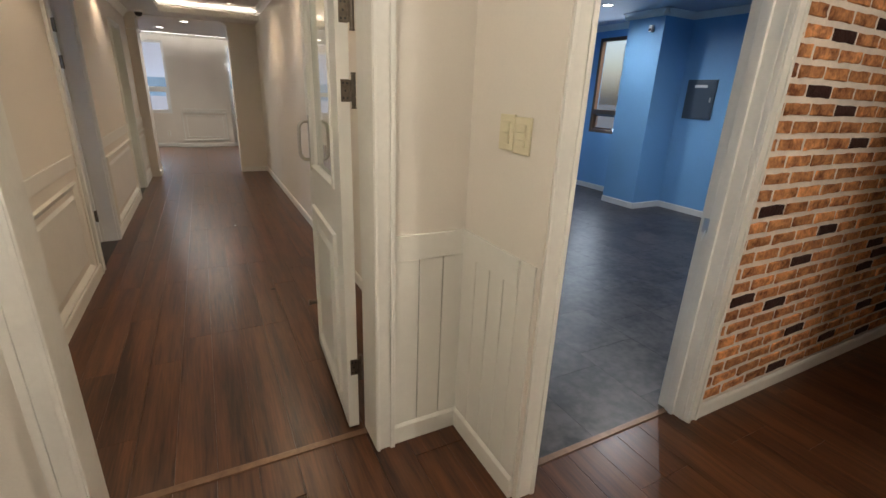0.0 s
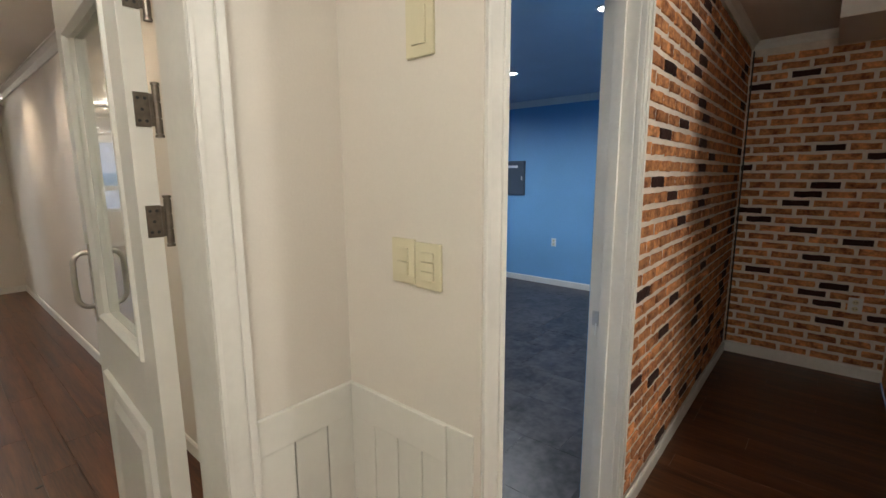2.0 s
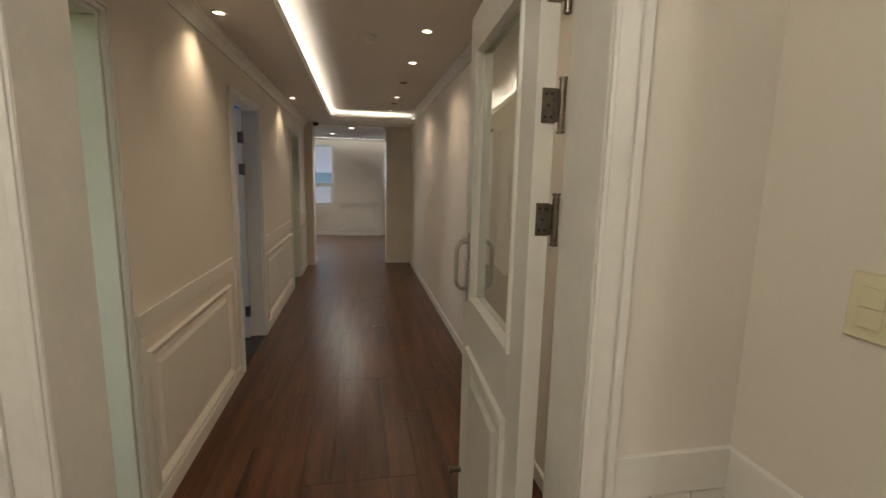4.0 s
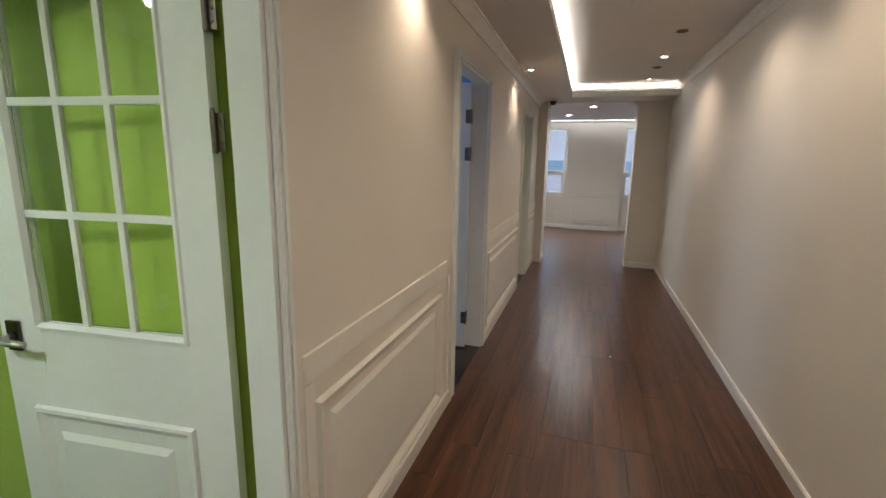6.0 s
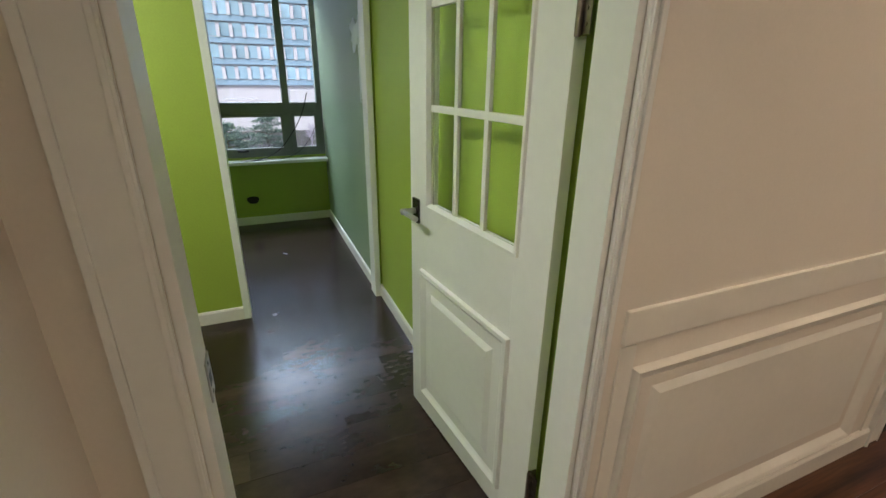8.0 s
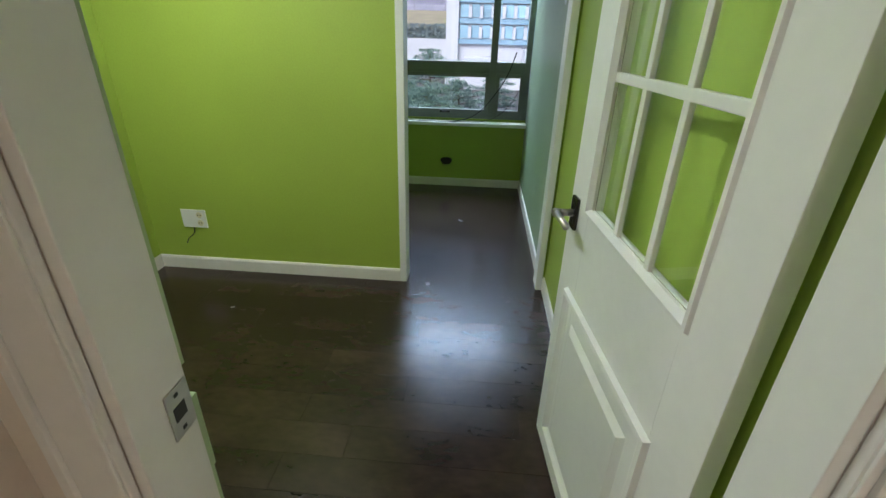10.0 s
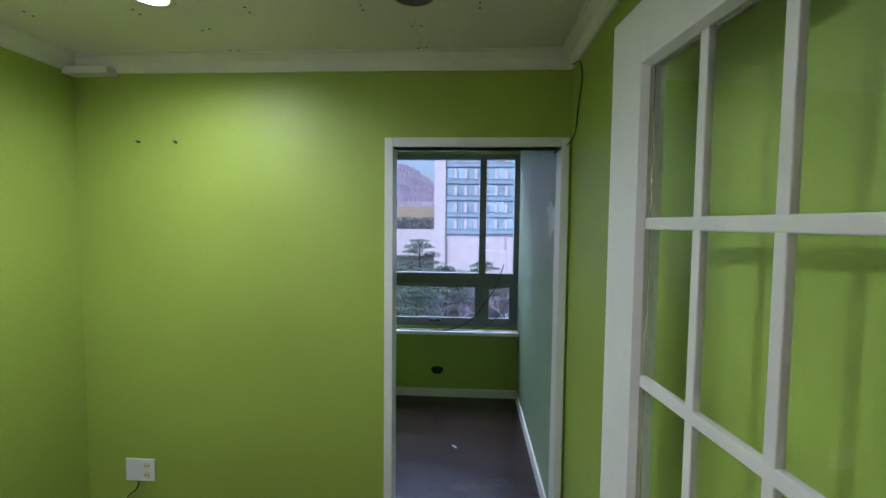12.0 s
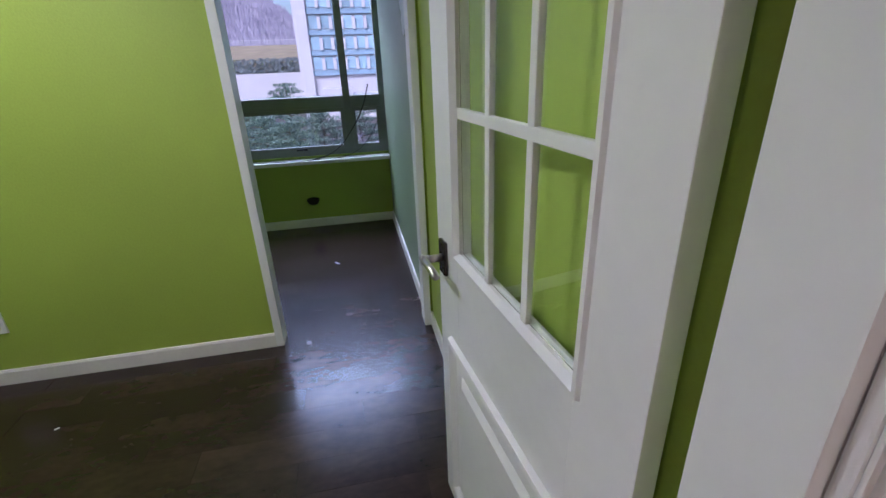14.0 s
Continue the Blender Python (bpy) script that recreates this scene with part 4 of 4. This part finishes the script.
for i in range(25):
    yy = -1.05 + i * 1.93 / 24
    r0 = 0.032 + 0.006 * math.sin(i * 1.7) + 0.004 * math.sin(i * 4.1)
    rows_.append([bm.verts.new((r0 * math.cos(a) * 1.2, yy, r0 * math.sin(a) - 0.01 * math.sin(math.pi * i / 24))) for a in [2 * math.pi * k / 14 for k in range(14)]])
for p, q in zip(rows_, rows_[1:]):
    for k in range(14):
        bm.faces.new((p[k], p[(k + 1) % 14], q[(k + 1) % 14], q[k]))
bm.faces.new(rows_[0]), bm.faces.new(rows_[-1][::-1])
finish("fabric_roll", bm, CLOTH, rb, True)
boxes("head_rail", [(-0.03, -1.06, 0.03, 0.03, 0.9, 0.055)], SOCKET, 0.003, rb)
tagged(rb, "rolled-up grey fabric blind above the window", "blind")
wh = empty("wall_hole", (XA + 0.002, 1.775, 0.258))
bm = bmesh.new()
# flat dark disc on the uncut wall, painted as the hole's shaded inside
ring0 = [bm.verts.new((0.0, 0.058 * math.cos(a) * (1 + 0.1 * math.sin(3 * a)), 0.045 * math.sin(a) * (1 + 0.12 * math.cos(2 * a)))) for a in [2 * math.pi * k / 28 for k in range(28)]]
bm.faces.new(ring0)
finish("opening", bm, SUB, wh)
bm = bmesh.new()
o1 = [bm.verts.new((0.006, v * 1.0, w)) for v, w in [(0.058 * math.cos(a) * (1 + 0.1 * math.sin(3 * a)), 0.045 * math.sin(a) * (1 + 0.12 * math.cos(2 * a))) for a in [2 * math.pi * k / 28 for k in range(28)]]]
o2 = [bm.verts.new((0.0, v.co.y * 1.16, v.co.z * 1.18)) for v in o1]
o3 = [bm.verts.new((0.0, v.co.y * 0.98, v.co.z * 0.98)) for v in o1]
for k in range(28):
    j = (k + 1) % 28
    bm.faces.new((o1[k], o1[j], o2[j], o2[k])), bm.faces.new((o1[k], o1[j], o3[j], o3[k]))
finish("ragged_rim", bm, GREEN, wh)
tagged(wh, "ragged pipe hole knocked in green wall", "hole", "", "structure")
pp = empty("plaster_patch", (-3.28, 2.541, 1.6))
for cx, cz, rx, rz, sd_ in ((-0.06, 0.12, 0.14, 0.085, 1), (0.05, -0.1, 0.045, 0.17, 2), (0.09, 0.2, 0.06, 0.06, 3)):
    bm = bmesh.new()
    ring1 = []
    for k in range(30):
        a = 2 * math.pi * k / 30
        f = 1 + 0.28 * math.sin(3 * a + sd_) + 0.16 * math.sin(7 * a + 2 * sd_)
        ring1.append(bm.verts.new((cx + rx * f * math.cos(a), -0.003, cz + rz * f * math.sin(a))))
    f = bm.faces.new(ring1)
    ex = bmesh.ops.extrude_face_region(bm, geom=[f])
    for v in ex["geom"]:
        if isinstance(v, bmesh.types.BMVert):
            v.co.y = 0.0
    finish("filler", bm, PLASTER, pp)
tagged(pp, "ragged white filler patches on grey-green wall", "plaster patch")
tube("window_cable", [(XA + 0.03, 2.40, 1.30), (XA + 0.04, 2.33, 1.10), (XA + 0.05, 2.22, 0.92), (XA + 0.07, 2.05, 0.74), (XA + 0.09, 1.85, 0.675), (XA + 0.09, 1.5, 0.672)], 0.005, BLACK, kind="AUTO")
tagged(bpy.data.objects["window_cable"], "black cable draped down across the window", "cable")
tube("thin_window_cable", [(XA + 0.03, 2.46, 0.98), (XA + 0.04, 2.36, 0.82), (XA + 0.06, 2.2, 0.70), (XA + 0.10, 1.9, 0.673), (XA + 0.08, 1.3, 0.673)], 0.003, BLACK, kind="AUTO")
tagged(bpy.data.objects["thin_window_cable"], "thin black cable lying on the window sill", "cable")
boxes("window_latch", [(XA + 0.0, 1.70, 0.745, XA + 0.03, 1.80, 0.765), (XA + 0.02, 1.72, 0.75, XA + 0.045, 1.76, 0.76)], BLACK, 0.003, None)
tagged(bpy.data.objects["window_latch"], "black latch on the lower window sash", "latch")

# ---- structure: rooms behind the two further doors ----
S(boxes("wall_room_two", [(-0.955, 2.64, 0, -0.912, 4.20, 2.6), (-0.955, 4.20, 2.14, -0.912, 5.05, 2.6), (-0.955, 5.05, 0, -0.912, 5.9, 2.6), (-5.06, 2.64, 0, -0.955, 2.70, 2.6), (-5.06, 5.84, 0, -0.955, 5.9, 2.6),
                           (-5.18, 2.64, 0, -5.06, 3.2, 2.6), (-5.18, 3.2, 0, -5.06, 4.6, 0.8), (-5.18, 3.2, 2.2, -5.06, 4.6, 2.6), (-5.18, 4.6, 0, -5.06, 5.9, 2.6)], BLUE), "blue painted walls of side room", "wall")
S(boxes("wall_room_three", [(-0.955, 5.9, 0, -0.912, 6.98, 2.6), (-0.955, 6.98, 2.14, -0.912, 7.72, 2.6), (-0.955, 7.72, 0, -0.912, 8.8, 2.6), (-5.06, 5.9, 0, -0.955, 5.96, 2.6), (-5.06, 8.74, 0, -0.955, 8.8, 2.6),
                             (-5.18, 5.9, 0, -5.06, 6.5, 2.6), (-5.18, 6.5, 0, -5.06, 7.9, 0.8), (-5.18, 6.5, 2.2, -5.06, 7.9, 2.6), (-5.18, 7.9, 0, -5.06, 8.8, 2.6)], GREEN), "green painted walls of end room", "wall")
S(boxes("ceiling_side_rooms", [(-5.18, 2.64, 2.5, -0.912, 8.8, 2.6)], CEIL), "pale side room ceiling", "ceiling")

# ---- outside ----
GZ = -9.0
S(boxes("ground", [(-900, -900, GZ - 1, 900, 900, GZ)], GROUND), "grey winter ground around the building", "ground")


def office(name, x, y0, y1, z0, floors, face, label, pitch=3.6, bay=3.0):
    """A facade of glazed bays between white fins, with spandrels and a solid end pier. face: +1 looks to +x."""
    e = empty(name, (x, 0, z0))
    top = floors * pitch
    boxes("wall", [(-14 * face, y0, GZ - z0, -0.6 * face, y1, top + 1.2), (-0.6 * face, y0, GZ - z0, 0.5 * face, y0 + 2.6, top + 1.2), (-0.6 * face, y0 + 2.6, top, 0.3 * face, y1, top + 1.2)], CONCRETE, 0, e)
    nb = int((y1 - y0 - 2.6) / bay)
    pane = boxes("window", [(-0.3, -bay / 2 + 0.35, 0.9, -0.2, bay / 2 - 0.35, 3.35)], FACADE_GLASS, 0, e)
    fin = boxes("fin", [(-0.3, -0.32, 0.75, 0.35, 0.32, 3.0)], CONCRETE, 0, e)
    band = boxes("spandrel", [(-0.35, 0, -0.3, 0.05, nb * bay, 0.75)], SPANDREL, 0, e)
    first = True
    for f in range(floors):
        bz = band if f == 0 else band.copy()
        if f:
            scene.collection.objects.link(bz)
        bz.location = (0, y0 + 2.6, f * pitch)
        for k in range(nb):
            for src in (pane, fin):
                o = src if first else src.copy()
                if not first:
                    scene.collection.objects.link(o)
                o.location = (0, y0 + 2.6 + (k + (0.5 if src is pane else 1.0)) * bay, f * pitch)
            first = False
    return tagged(e, label, "building")


office("office_building", -106, -6.3, 48, -0.35, 6, 1, "white and teal glazed office block across the street", 3.9, 2.35)
pod = empty("low_annex", (-98, 12, GZ))
boxes("wall", [(-6, -14, 0, 0, -8, 6.0), (-6, -2, 0, 1, 8, 7.6), (-6, 8, 0, 1, 9.2, 7.6), (-6, 14, 0, 1, 60, 7.6), (-6, 8, 5.4, 1, 14, 7.6), (-5.5, -8, 0, -1, -2, 4.8)], CONCRETE, 0, pod)
boxes("window", [(-3, 9, 0, -2.8, 14, 5.4)], SPANDREL, 0, pod)
tagged(pod, "pale concrete annex in front of office block", "building")
ob2 = office("glass_tower", 44, -20, 40, -9.0, 9, -1, "teal glazed office tower beyond the blue room", 3.4, 2.2)
nb_ = empty("neighbour_building", (0, 46, GZ))
boxes("wall", [(-40, 0, 0, 40, 12, 9.4), (-40, 2, 10.9, 40, 12, 14.5)], CONCRETE, 0, nb_)
boxes("roof_band", [(-40, 0.5, 9.4, 40, 12, 10.9)], SPANDREL, 0, nb_)
tagged(nb_, "pale neighbouring building with grey-blue band", "building")

def hill_height(hx, hy):
    """Terrace edge rising to a ridge that falls away towards the office block."""
    t = min(1.0, max(0.0, (-hx - 203) / 127))
    ridge = min(68.0, max(20.0, 41 - 0.45 * (hy + 55))) + 2.5 * math.sin(hy * 0.11)
    return 7.0 + (ridge - 7.0) * (0.45 * t + 0.55 * t * t * (3 - 2 * t)) + 1.5 * noise.noise((hx * 0.04, hy * 0.04, 0))


bm = bmesh.new()
NX, NY = 30, 60
grid = [[bm.verts.new((-200 - i * 7, -260 + j * 7, hill_height(-200 - i * 7, -260 + j * 7) if i else GZ)) for j in range(NY + 1)] for i in range(NX + 1)]
for i in range(NX):
    for j in range(NY):
        bm.faces.new((grid[i][j], grid[i + 1][j], grid[i + 1][j + 1], grid[i][j + 1]))
S(finish("backdrop_hill", bm, HILLM, None, True), "wooded winter hill with haze put into its colour", "hill")
# leafless woods on the hill: broom-shaped crowns of upright twigs
rng = random.Random(5)
verts, faces = [], []
for _ in range(5200):
    hx, hy = -206 - 130 * rng.random() ** 0.8, rng.uniform(-125, 8)
    z, hh = hill_height(hx, hy) - 0.5, rng.uniform(3.5, 7.0)
    for _ in range(5):
        a, w, ln = rng.uniform(0, 6.283), rng.uniform(0.15, 0.45), hh * rng.uniform(0.6, 1.0)
        dx, dy = 1.5 * math.cos(a), 1.5 * math.sin(a)
        k = len(verts)
        verts += [(hx, hy - w * 0.3, z), (hx, hy + w * 0.3, z), (hx + dx, hy + dy + w, z + ln * 0.8), (hx + dx * 1.1, hy + dy, z + ln), (hx + dx, hy + dy - w, z + ln * 0.75)]
        faces.append((k, k + 1, k + 2, k + 3, k + 4))
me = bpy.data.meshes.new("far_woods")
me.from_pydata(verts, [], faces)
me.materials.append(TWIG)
tagged(new("far_woods", me), "leafless woods on the hill, tinted purple-grey for haze", "woods", kind="stuff")
S(boxes("retaining_wall", [(-149, -160, GZ, -147, 20, -0.3)], CONCRETE), "pale retaining wall below the hill", "wall")
bm = bmesh.new()
corners = [bm.verts.new(c) for c in ((-152, -160, 3.6), (-152, 20, 3.6), (-204, 20, 9.3), (-204, -160, 9.3), (-152, -160, GZ), (-152, 20, GZ), (-204, 20, GZ), (-204, -160, GZ))]
for q in ((0, 1, 2, 3), (0, 1, 5, 4), (1, 2, 6, 5), (2, 3, 7, 6), (3, 0, 4, 7)):
    bm.faces.new([corners[k] for k in q])
S(finish("terrace", bm, OCHRE), "dry grass terrace below the woods", "ground")
bm = bmesh.new()
for k in range(90):
    add_box(bm, (-202.6, -70 + k * 0.8, 8.8), (-202.5, -69.88 + k * 0.8, 11.2))
add_box(bm, (-202.62, -70, 11.0), (-202.48, 2, 11.12))
tagged(finish("terrace_fence", bm, CONCRETE), "pale fence along the top of the terrace", "fence")
verts, faces = [], []
for _ in range(5000):
    c = Vector((rng.uniform(-151.6, -149.2), rng.uniform(-60, 12), rng.uniform(-1.0, 3.3) + 0.5 * rng.random()))
    d = Vector((rng.uniform(-0.3, 0.3), rng.uniform(-1, 1), rng.uniform(-0.4, 0.8))) * 0.6
    n = Vector((rng.uniform(-0.3, 0.3), rng.uniform(-0.4, 0.4), rng.uniform(0.2, 0.6))) * 0.6
    k = len(verts)
    verts += [c - d, c - n, c + d, c + n]
    faces.append((k, k + 1, k + 2, k + 3))
me = bpy.data.meshes.new("hedge_leaves")
me.from_pydata(verts, [], faces)
me.materials.append(HEDGE)
tagged(new("hedge_leaves", me), "dull grey-green hedge above the retaining wall", "hedge", kind="stuff")


def conifer(seed, h, w):
    """A red pine: leaning trunk, level limbs and flat pads of needle tufts."""
    r = random.Random(seed)
    e = empty("pine_tree")
    bm = bmesh.new()
    p, segs = Vector((0, 0, 0)), 7
    spine = [p.copy()]
    for k in range(segs):
        p = p + Vector((r.uniform(-0.22, 0.22), r.uniform(-0.22, 0.22), h * 0.95 / segs))
        spine.append(p.copy())

    def stick(a, b, r0, r1):
        m = Matrix.Translation((a + b) / 2) @ Vector((0, 0, 1)).rotation_difference(b - a).to_matrix().to_4x4()
        bmesh.ops.create_cone(bm, cap_ends=False, segments=6, radius1=r0, radius2=r1, depth=(b - a).length, matrix=m)
    for k in range(segs):
        stick(spine[k], spine[k + 1], 0.2 - 0.024 * k, 0.2 - 0.024 * (k + 1))
    pads = []
    for k in range(26):
        f = 0.34 + 0.66 * (k / 25)
        i = min(segs - 1, int(f * segs))
        root = spine[i].lerp(spine[i + 1], f * segs - i) if f < 1 else spine[-1]
        a = k * 2.4 + r.uniform(-0.5, 0.5)
        reach = w * (0.25 + 0.75 * math.sin(math.pi * min(1, 1.12 - f) * 0.8)) * r.uniform(0.55, 1.05) if f < 0.97 else 0.15
        tip = root + Vector((math.cos(a) * reach, math.sin(a) * reach, r.uniform(0.0, 0.35)))
        stick(root, tip, 0.05, 0.02)
        pads += [tip, root.lerp(tip, 0.6) + Vector((0, 0, 0.12))]
    finish("trunk", bm, BARK, e)
    verts, faces = [], []
    for c in pads:
        for _ in range(95):
            a, q = r.random() * 6.283, r.random() ** 0.5 * r.uniform(0.75, 1.05)
            b = c + Vector((math.cos(a) * q, math.sin(a) * q, r.uniform(-0.14, 0.26) * (1.2 - q)))
            d = Vector((math.cos(a) * 0.5 + r.uniform(-0.5, 0.5), math.sin(a) * 0.5 + r.uniform(-0.5, 0.5), r.uniform(0.0, 0.9))).normalized() * r.uniform(0.14, 0.3)
            n = Vector((-d.y, d.x, r.uniform(-0.1, 0.1))).normalized() * 0.05
            k = len(verts)
            verts += [b, b + d * 0.6 + n, b + d, b + d * 0.6 - n]
            faces.append((k, k + 1, k + 2, k + 3))
    me = bpy.data.meshes.new("needles")
    me.from_pydata(verts, [], faces)
    me.materials.append(NEEDLE)
    new("needles", me).parent = e
    return tagged(e, "grey-green pine tree in the street garden", "tree", "street pines")


def bare_tree(seed, h):
    r = random.Random(seed)
    e = empty("bare_tree")
    bm = bmesh.new()

    def limb(p, d, ln, rad, depth):
        q = p + d * ln
        m = Matrix.Translation((p + q) / 2) @ Vector((0, 0, 1)).rotation_difference(d).to_matrix().to_4x4()
        bmesh.ops.create_cone(bm, cap_ends=False, segments=5, radius1=rad, radius2=rad * 0.6, depth=ln, matrix=m)
        if depth:
            for _ in range(4):
                nd = (d + Vector((r.uniform(-0.8, 0.8), r.uniform(-0.8, 0.8), r.uniform(-0.1, 0.5)))).normalized()
                limb(p + d * ln * r.uniform(0.6, 1.0), nd, ln * r.uniform(0.55, 0.75), rad * 0.55, depth - 1)
    limb(Vector((0, 0, 0)), Vector((0, 0, 1)), h * 0.35, 0.12, 4)
    finish("branches", bm, TWIG, e)
    return tagged(e, "leafless street tree with fine branches", "tree", "bare street trees")


pine = conifer(3, 9.1, 2.5)
pine.matrix_basis = pose(-45, -2.8, GZ)
low_pine = conifer(8, 6.6, 2.3)
low_pine.matrix_basis = pose(-40, -4.6, GZ)
for px, py, a in ((-36, -2.0, 40), (-43, 0.2, 130), (-50, -7.5, 220), (-48, 3.2, 310), (-38, -7.5, 80)):
    copy_thing(low_pine, pose(px, py, GZ, 0, 0, a))
bt = bare_tree(4, 7.0)
bt.matrix_basis = pose(-44, 1.6, GZ)
for px, py, a in ((-42, 5.5, 50), (-60, 9, 120), (-37, 0.6, 220), (-54, 14, 300), (-52, 1.2, 20)):
    copy_thing(bt, pose(px, py, GZ, 0, 0, a))


# ---- pieces: floor planks, tiles and bricks ----
def piece_mesh(name, sx, sy, sz, bevel, mat):
    bm = bmesh.new()
    r = bmesh.ops.create_cube(bm, size=1.0)
    for v in r["verts"]:
        v.co = Vector((v.co.x * sx, v.co.y * sy, v.co.z * sz))
    if bevel:
        bmesh.ops.bevel(bm, geom=[e for e in bm.edges if all(v.co.z > 0 for v in e.verts)], offset=bevel, segments=1, affect="EDGES")
    me = bpy.data.meshes.new(name)
    bm.to_mesh(me)
    bm.free()
    me.materials.append(mat)
    return me


def plank_floor(parent, x0, x1, y0, y1, w, ln, mat, seed, name="plank", gap=0.0008):
    """Planks along y in staggered courses; ends are cut to the room."""
    r = random.Random(seed)
    cache = {}
    n = max(1, round((x1 - x0) / w))
    w = (x1 - x0) / n
    for i in range(n):
        y = y0 - r.choice((0.2, 0.45, 0.7, 0.0)) * ln
        while y < y1 - 0.01:
            a, b = max(y, y0), min(y + ln, y1)
            if b - a > 0.02:
                key = round(b - a, 2)
                if key not in cache:
                    cache[key] = piece_mesh(name, w - gap, key - gap, 0.006, 0.0007, mat)
                o = new(name, cache[key])
                o.location = (x0 + (i + 0.5) * w, (a + b) / 2, -0.003)
                o.parent = parent
            y += ln


D = bpy.data.objects
plank_floor(D["floor_corridor"], -0.85, 0.98, 1.54, 8.8, 0.152, 1.2, WOOD, 1)
plank_floor(D["floor_corridor"], -3.2, 3.2, 8.8, 12.9, 0.32, 1.4, WOOD, 2)
plank_floor(D["floor_hall"], -0.85, 0.97, -2.3, 1.535, 0.152, 1.2, WOOD, 3)
plank_floor(D["floor_hall"], 0.97, 2.3, -2.3, 1.04, 0.152, 1.2, WOOD, 8)
plank_floor(D["floor_hall"], 2.3, 4.70, -0.08, 0.95, 0.152, 1.2, WOOD, 4)
plank_floor(D["floor_green_room"], -5.03, -0.86, 0.04, 2.56, 0.152, 0.9, DARKFLOOR, 5)
plank_floor(D["floor_blue_room"], 1.006, 5.96, 1.045, 6.5, 0.45, 0.45, GREYFLOOR, 6, "tile")

BL, BH, PITCH = 0.181, 0.0535, 0.0715


def rough_brick(name, length, height, thick, mat, r):
    """A split-faced brick with an uneven outline and a chipped, sloping rim."""
    bm = bmesh.new()
    hx, hy = length / 2, height / 2
    outline = [(-hx, -hy), (-hx / 3, -hy), (hx / 3, -hy), (hx, -hy), (hx, 0), (hx, hy), (hx / 3, hy), (-hx / 3, hy), (-hx, hy), (-hx, 0)]
    back, front = [], []
    for x, y in outline:
        x, y = x + r.uniform(-0.0035, 0.0025), y + r.uniform(-0.003, 0.003)
        back.append(bm.verts.new((x, y, -thick / 2)))
        inset = r.uniform(0.003, 0.006)
        front.append(bm.verts.new((x - math.copysign(inset, x), y - math.copysign(inset, y) if abs(y) > 0.01 else y, thick / 2 + r.uniform(-0.0025, 0.001))))
    k = len(outline)
    for i in range(k):
        bm.faces.new((back[i], back[(i + 1) % k], front[(i + 1) % k], front[i]))
    mid = bm.verts.new((r.uniform(-0.2, 0.2) * hx, r.uniform(-0.2, 0.2) * hy, thick / 2 + r.uniform(-0.001, 0.0025)))
    for i in range(k):
        bm.faces.new((front[i], front[(i + 1) % k], mid))
    me = bpy.data.meshes.new(name)
    bm.to_mesh(me)
    bm.free()
    me.materials.append(mat)
    return me


def brick_course(parent, origin, along, out, length, z0, z1, seed, singles, name="brick"):
    """Stretcher bond on a wall. The first `singles` metres are bricks of their own, the rest one mesh."""
    r = random.Random(seed)
    along, out = Vector(along), Vector(out)
    rot = Matrix((along, Vector((0, 0, 1)), out)).transposed().to_4x4()
    cache = {}
    rest = {BRICK: bmesh.new(), DARKBRICK: bmesh.new()}
    row, z = 0, z0
    since = 0
    while z + BH < z1:
        x = -0.1 * (row % 2) - 0.03 * ((row // 2) % 2)
        while x < length - 0.01:
            a, b = max(x, 0), min(x + BL, length)
            if b - a > 0.02:
                since += 1
                mat = DARKBRICK if since > 3 and r.random() < 0.16 else BRICK
                since = 0 if mat is DARKBRICK else since
                c = Vector(origin) + along * ((a + b) / 2) + Vector((0, 0, z + BH / 2)) + out * (-0.0095 + r.uniform(0, 0.004))
                if (a + b) / 2 < singles:
                    key = (round(b - a, 2), mat.name, r.randrange(4))
                    if key not in cache:
                        cache[key] = rough_brick(name, key[0], BH, 0.016, mat, r)
                    o = new(name, cache[key])
                    o.matrix_world = Matrix.Translation(c) @ rot @ pose(0, 0, 0, 0, 0, r.uniform(-0.5, 0.5))
                    o.parent = parent
                else:
                    g = bmesh.ops.create_cube(rest[mat], size=1.0)
                    for v in g["verts"]:
                        v.co = (Matrix.Translation(c) @ rot) @ Vector((v.co.x * (b - a), v.co.y * BH, v.co.z * 0.014))
            x += BL + 0.020
        z += PITCH
        row += 1
    for mat, bm in rest.items():
        if len(bm.verts):
            tagged(finish("brick_field", bm, mat, parent), kind="stuff")
        else:
            bm.free()


brick_course(D["wall_blue_room_south"], (2.02, 0.955, 0), (1, 0, 0), (0, -1, 0), 2.68, 0.08, 2.57, 11, 1.7)
brick_course(D["wall_brick_end"], (4.705, 0.95, 0), (0, -1, 0), (-1, 0, 0), 1.03, 0.095, 2.57, 12, 1.2)
brick_course(D["wall_brick_south"], (3.165, -0.086, 0), (-1, 0, 0), (0, 1, 0), 0.86, 0.095, 2.6, 13, 0.9)
brick_course(D["wall_brick_south"], (4.70, -0.086, 0), (-1, 0, 0), (0, 1, 0), 0.52, 0.005, 2.6, 14, 0.0)
brick_course(D["wall_brick_south"], (4.186, -0.09, 0), (0, -1, 0), (-1, 0, 0), 1.7, 0.08, 2.6, 15, 0.0)
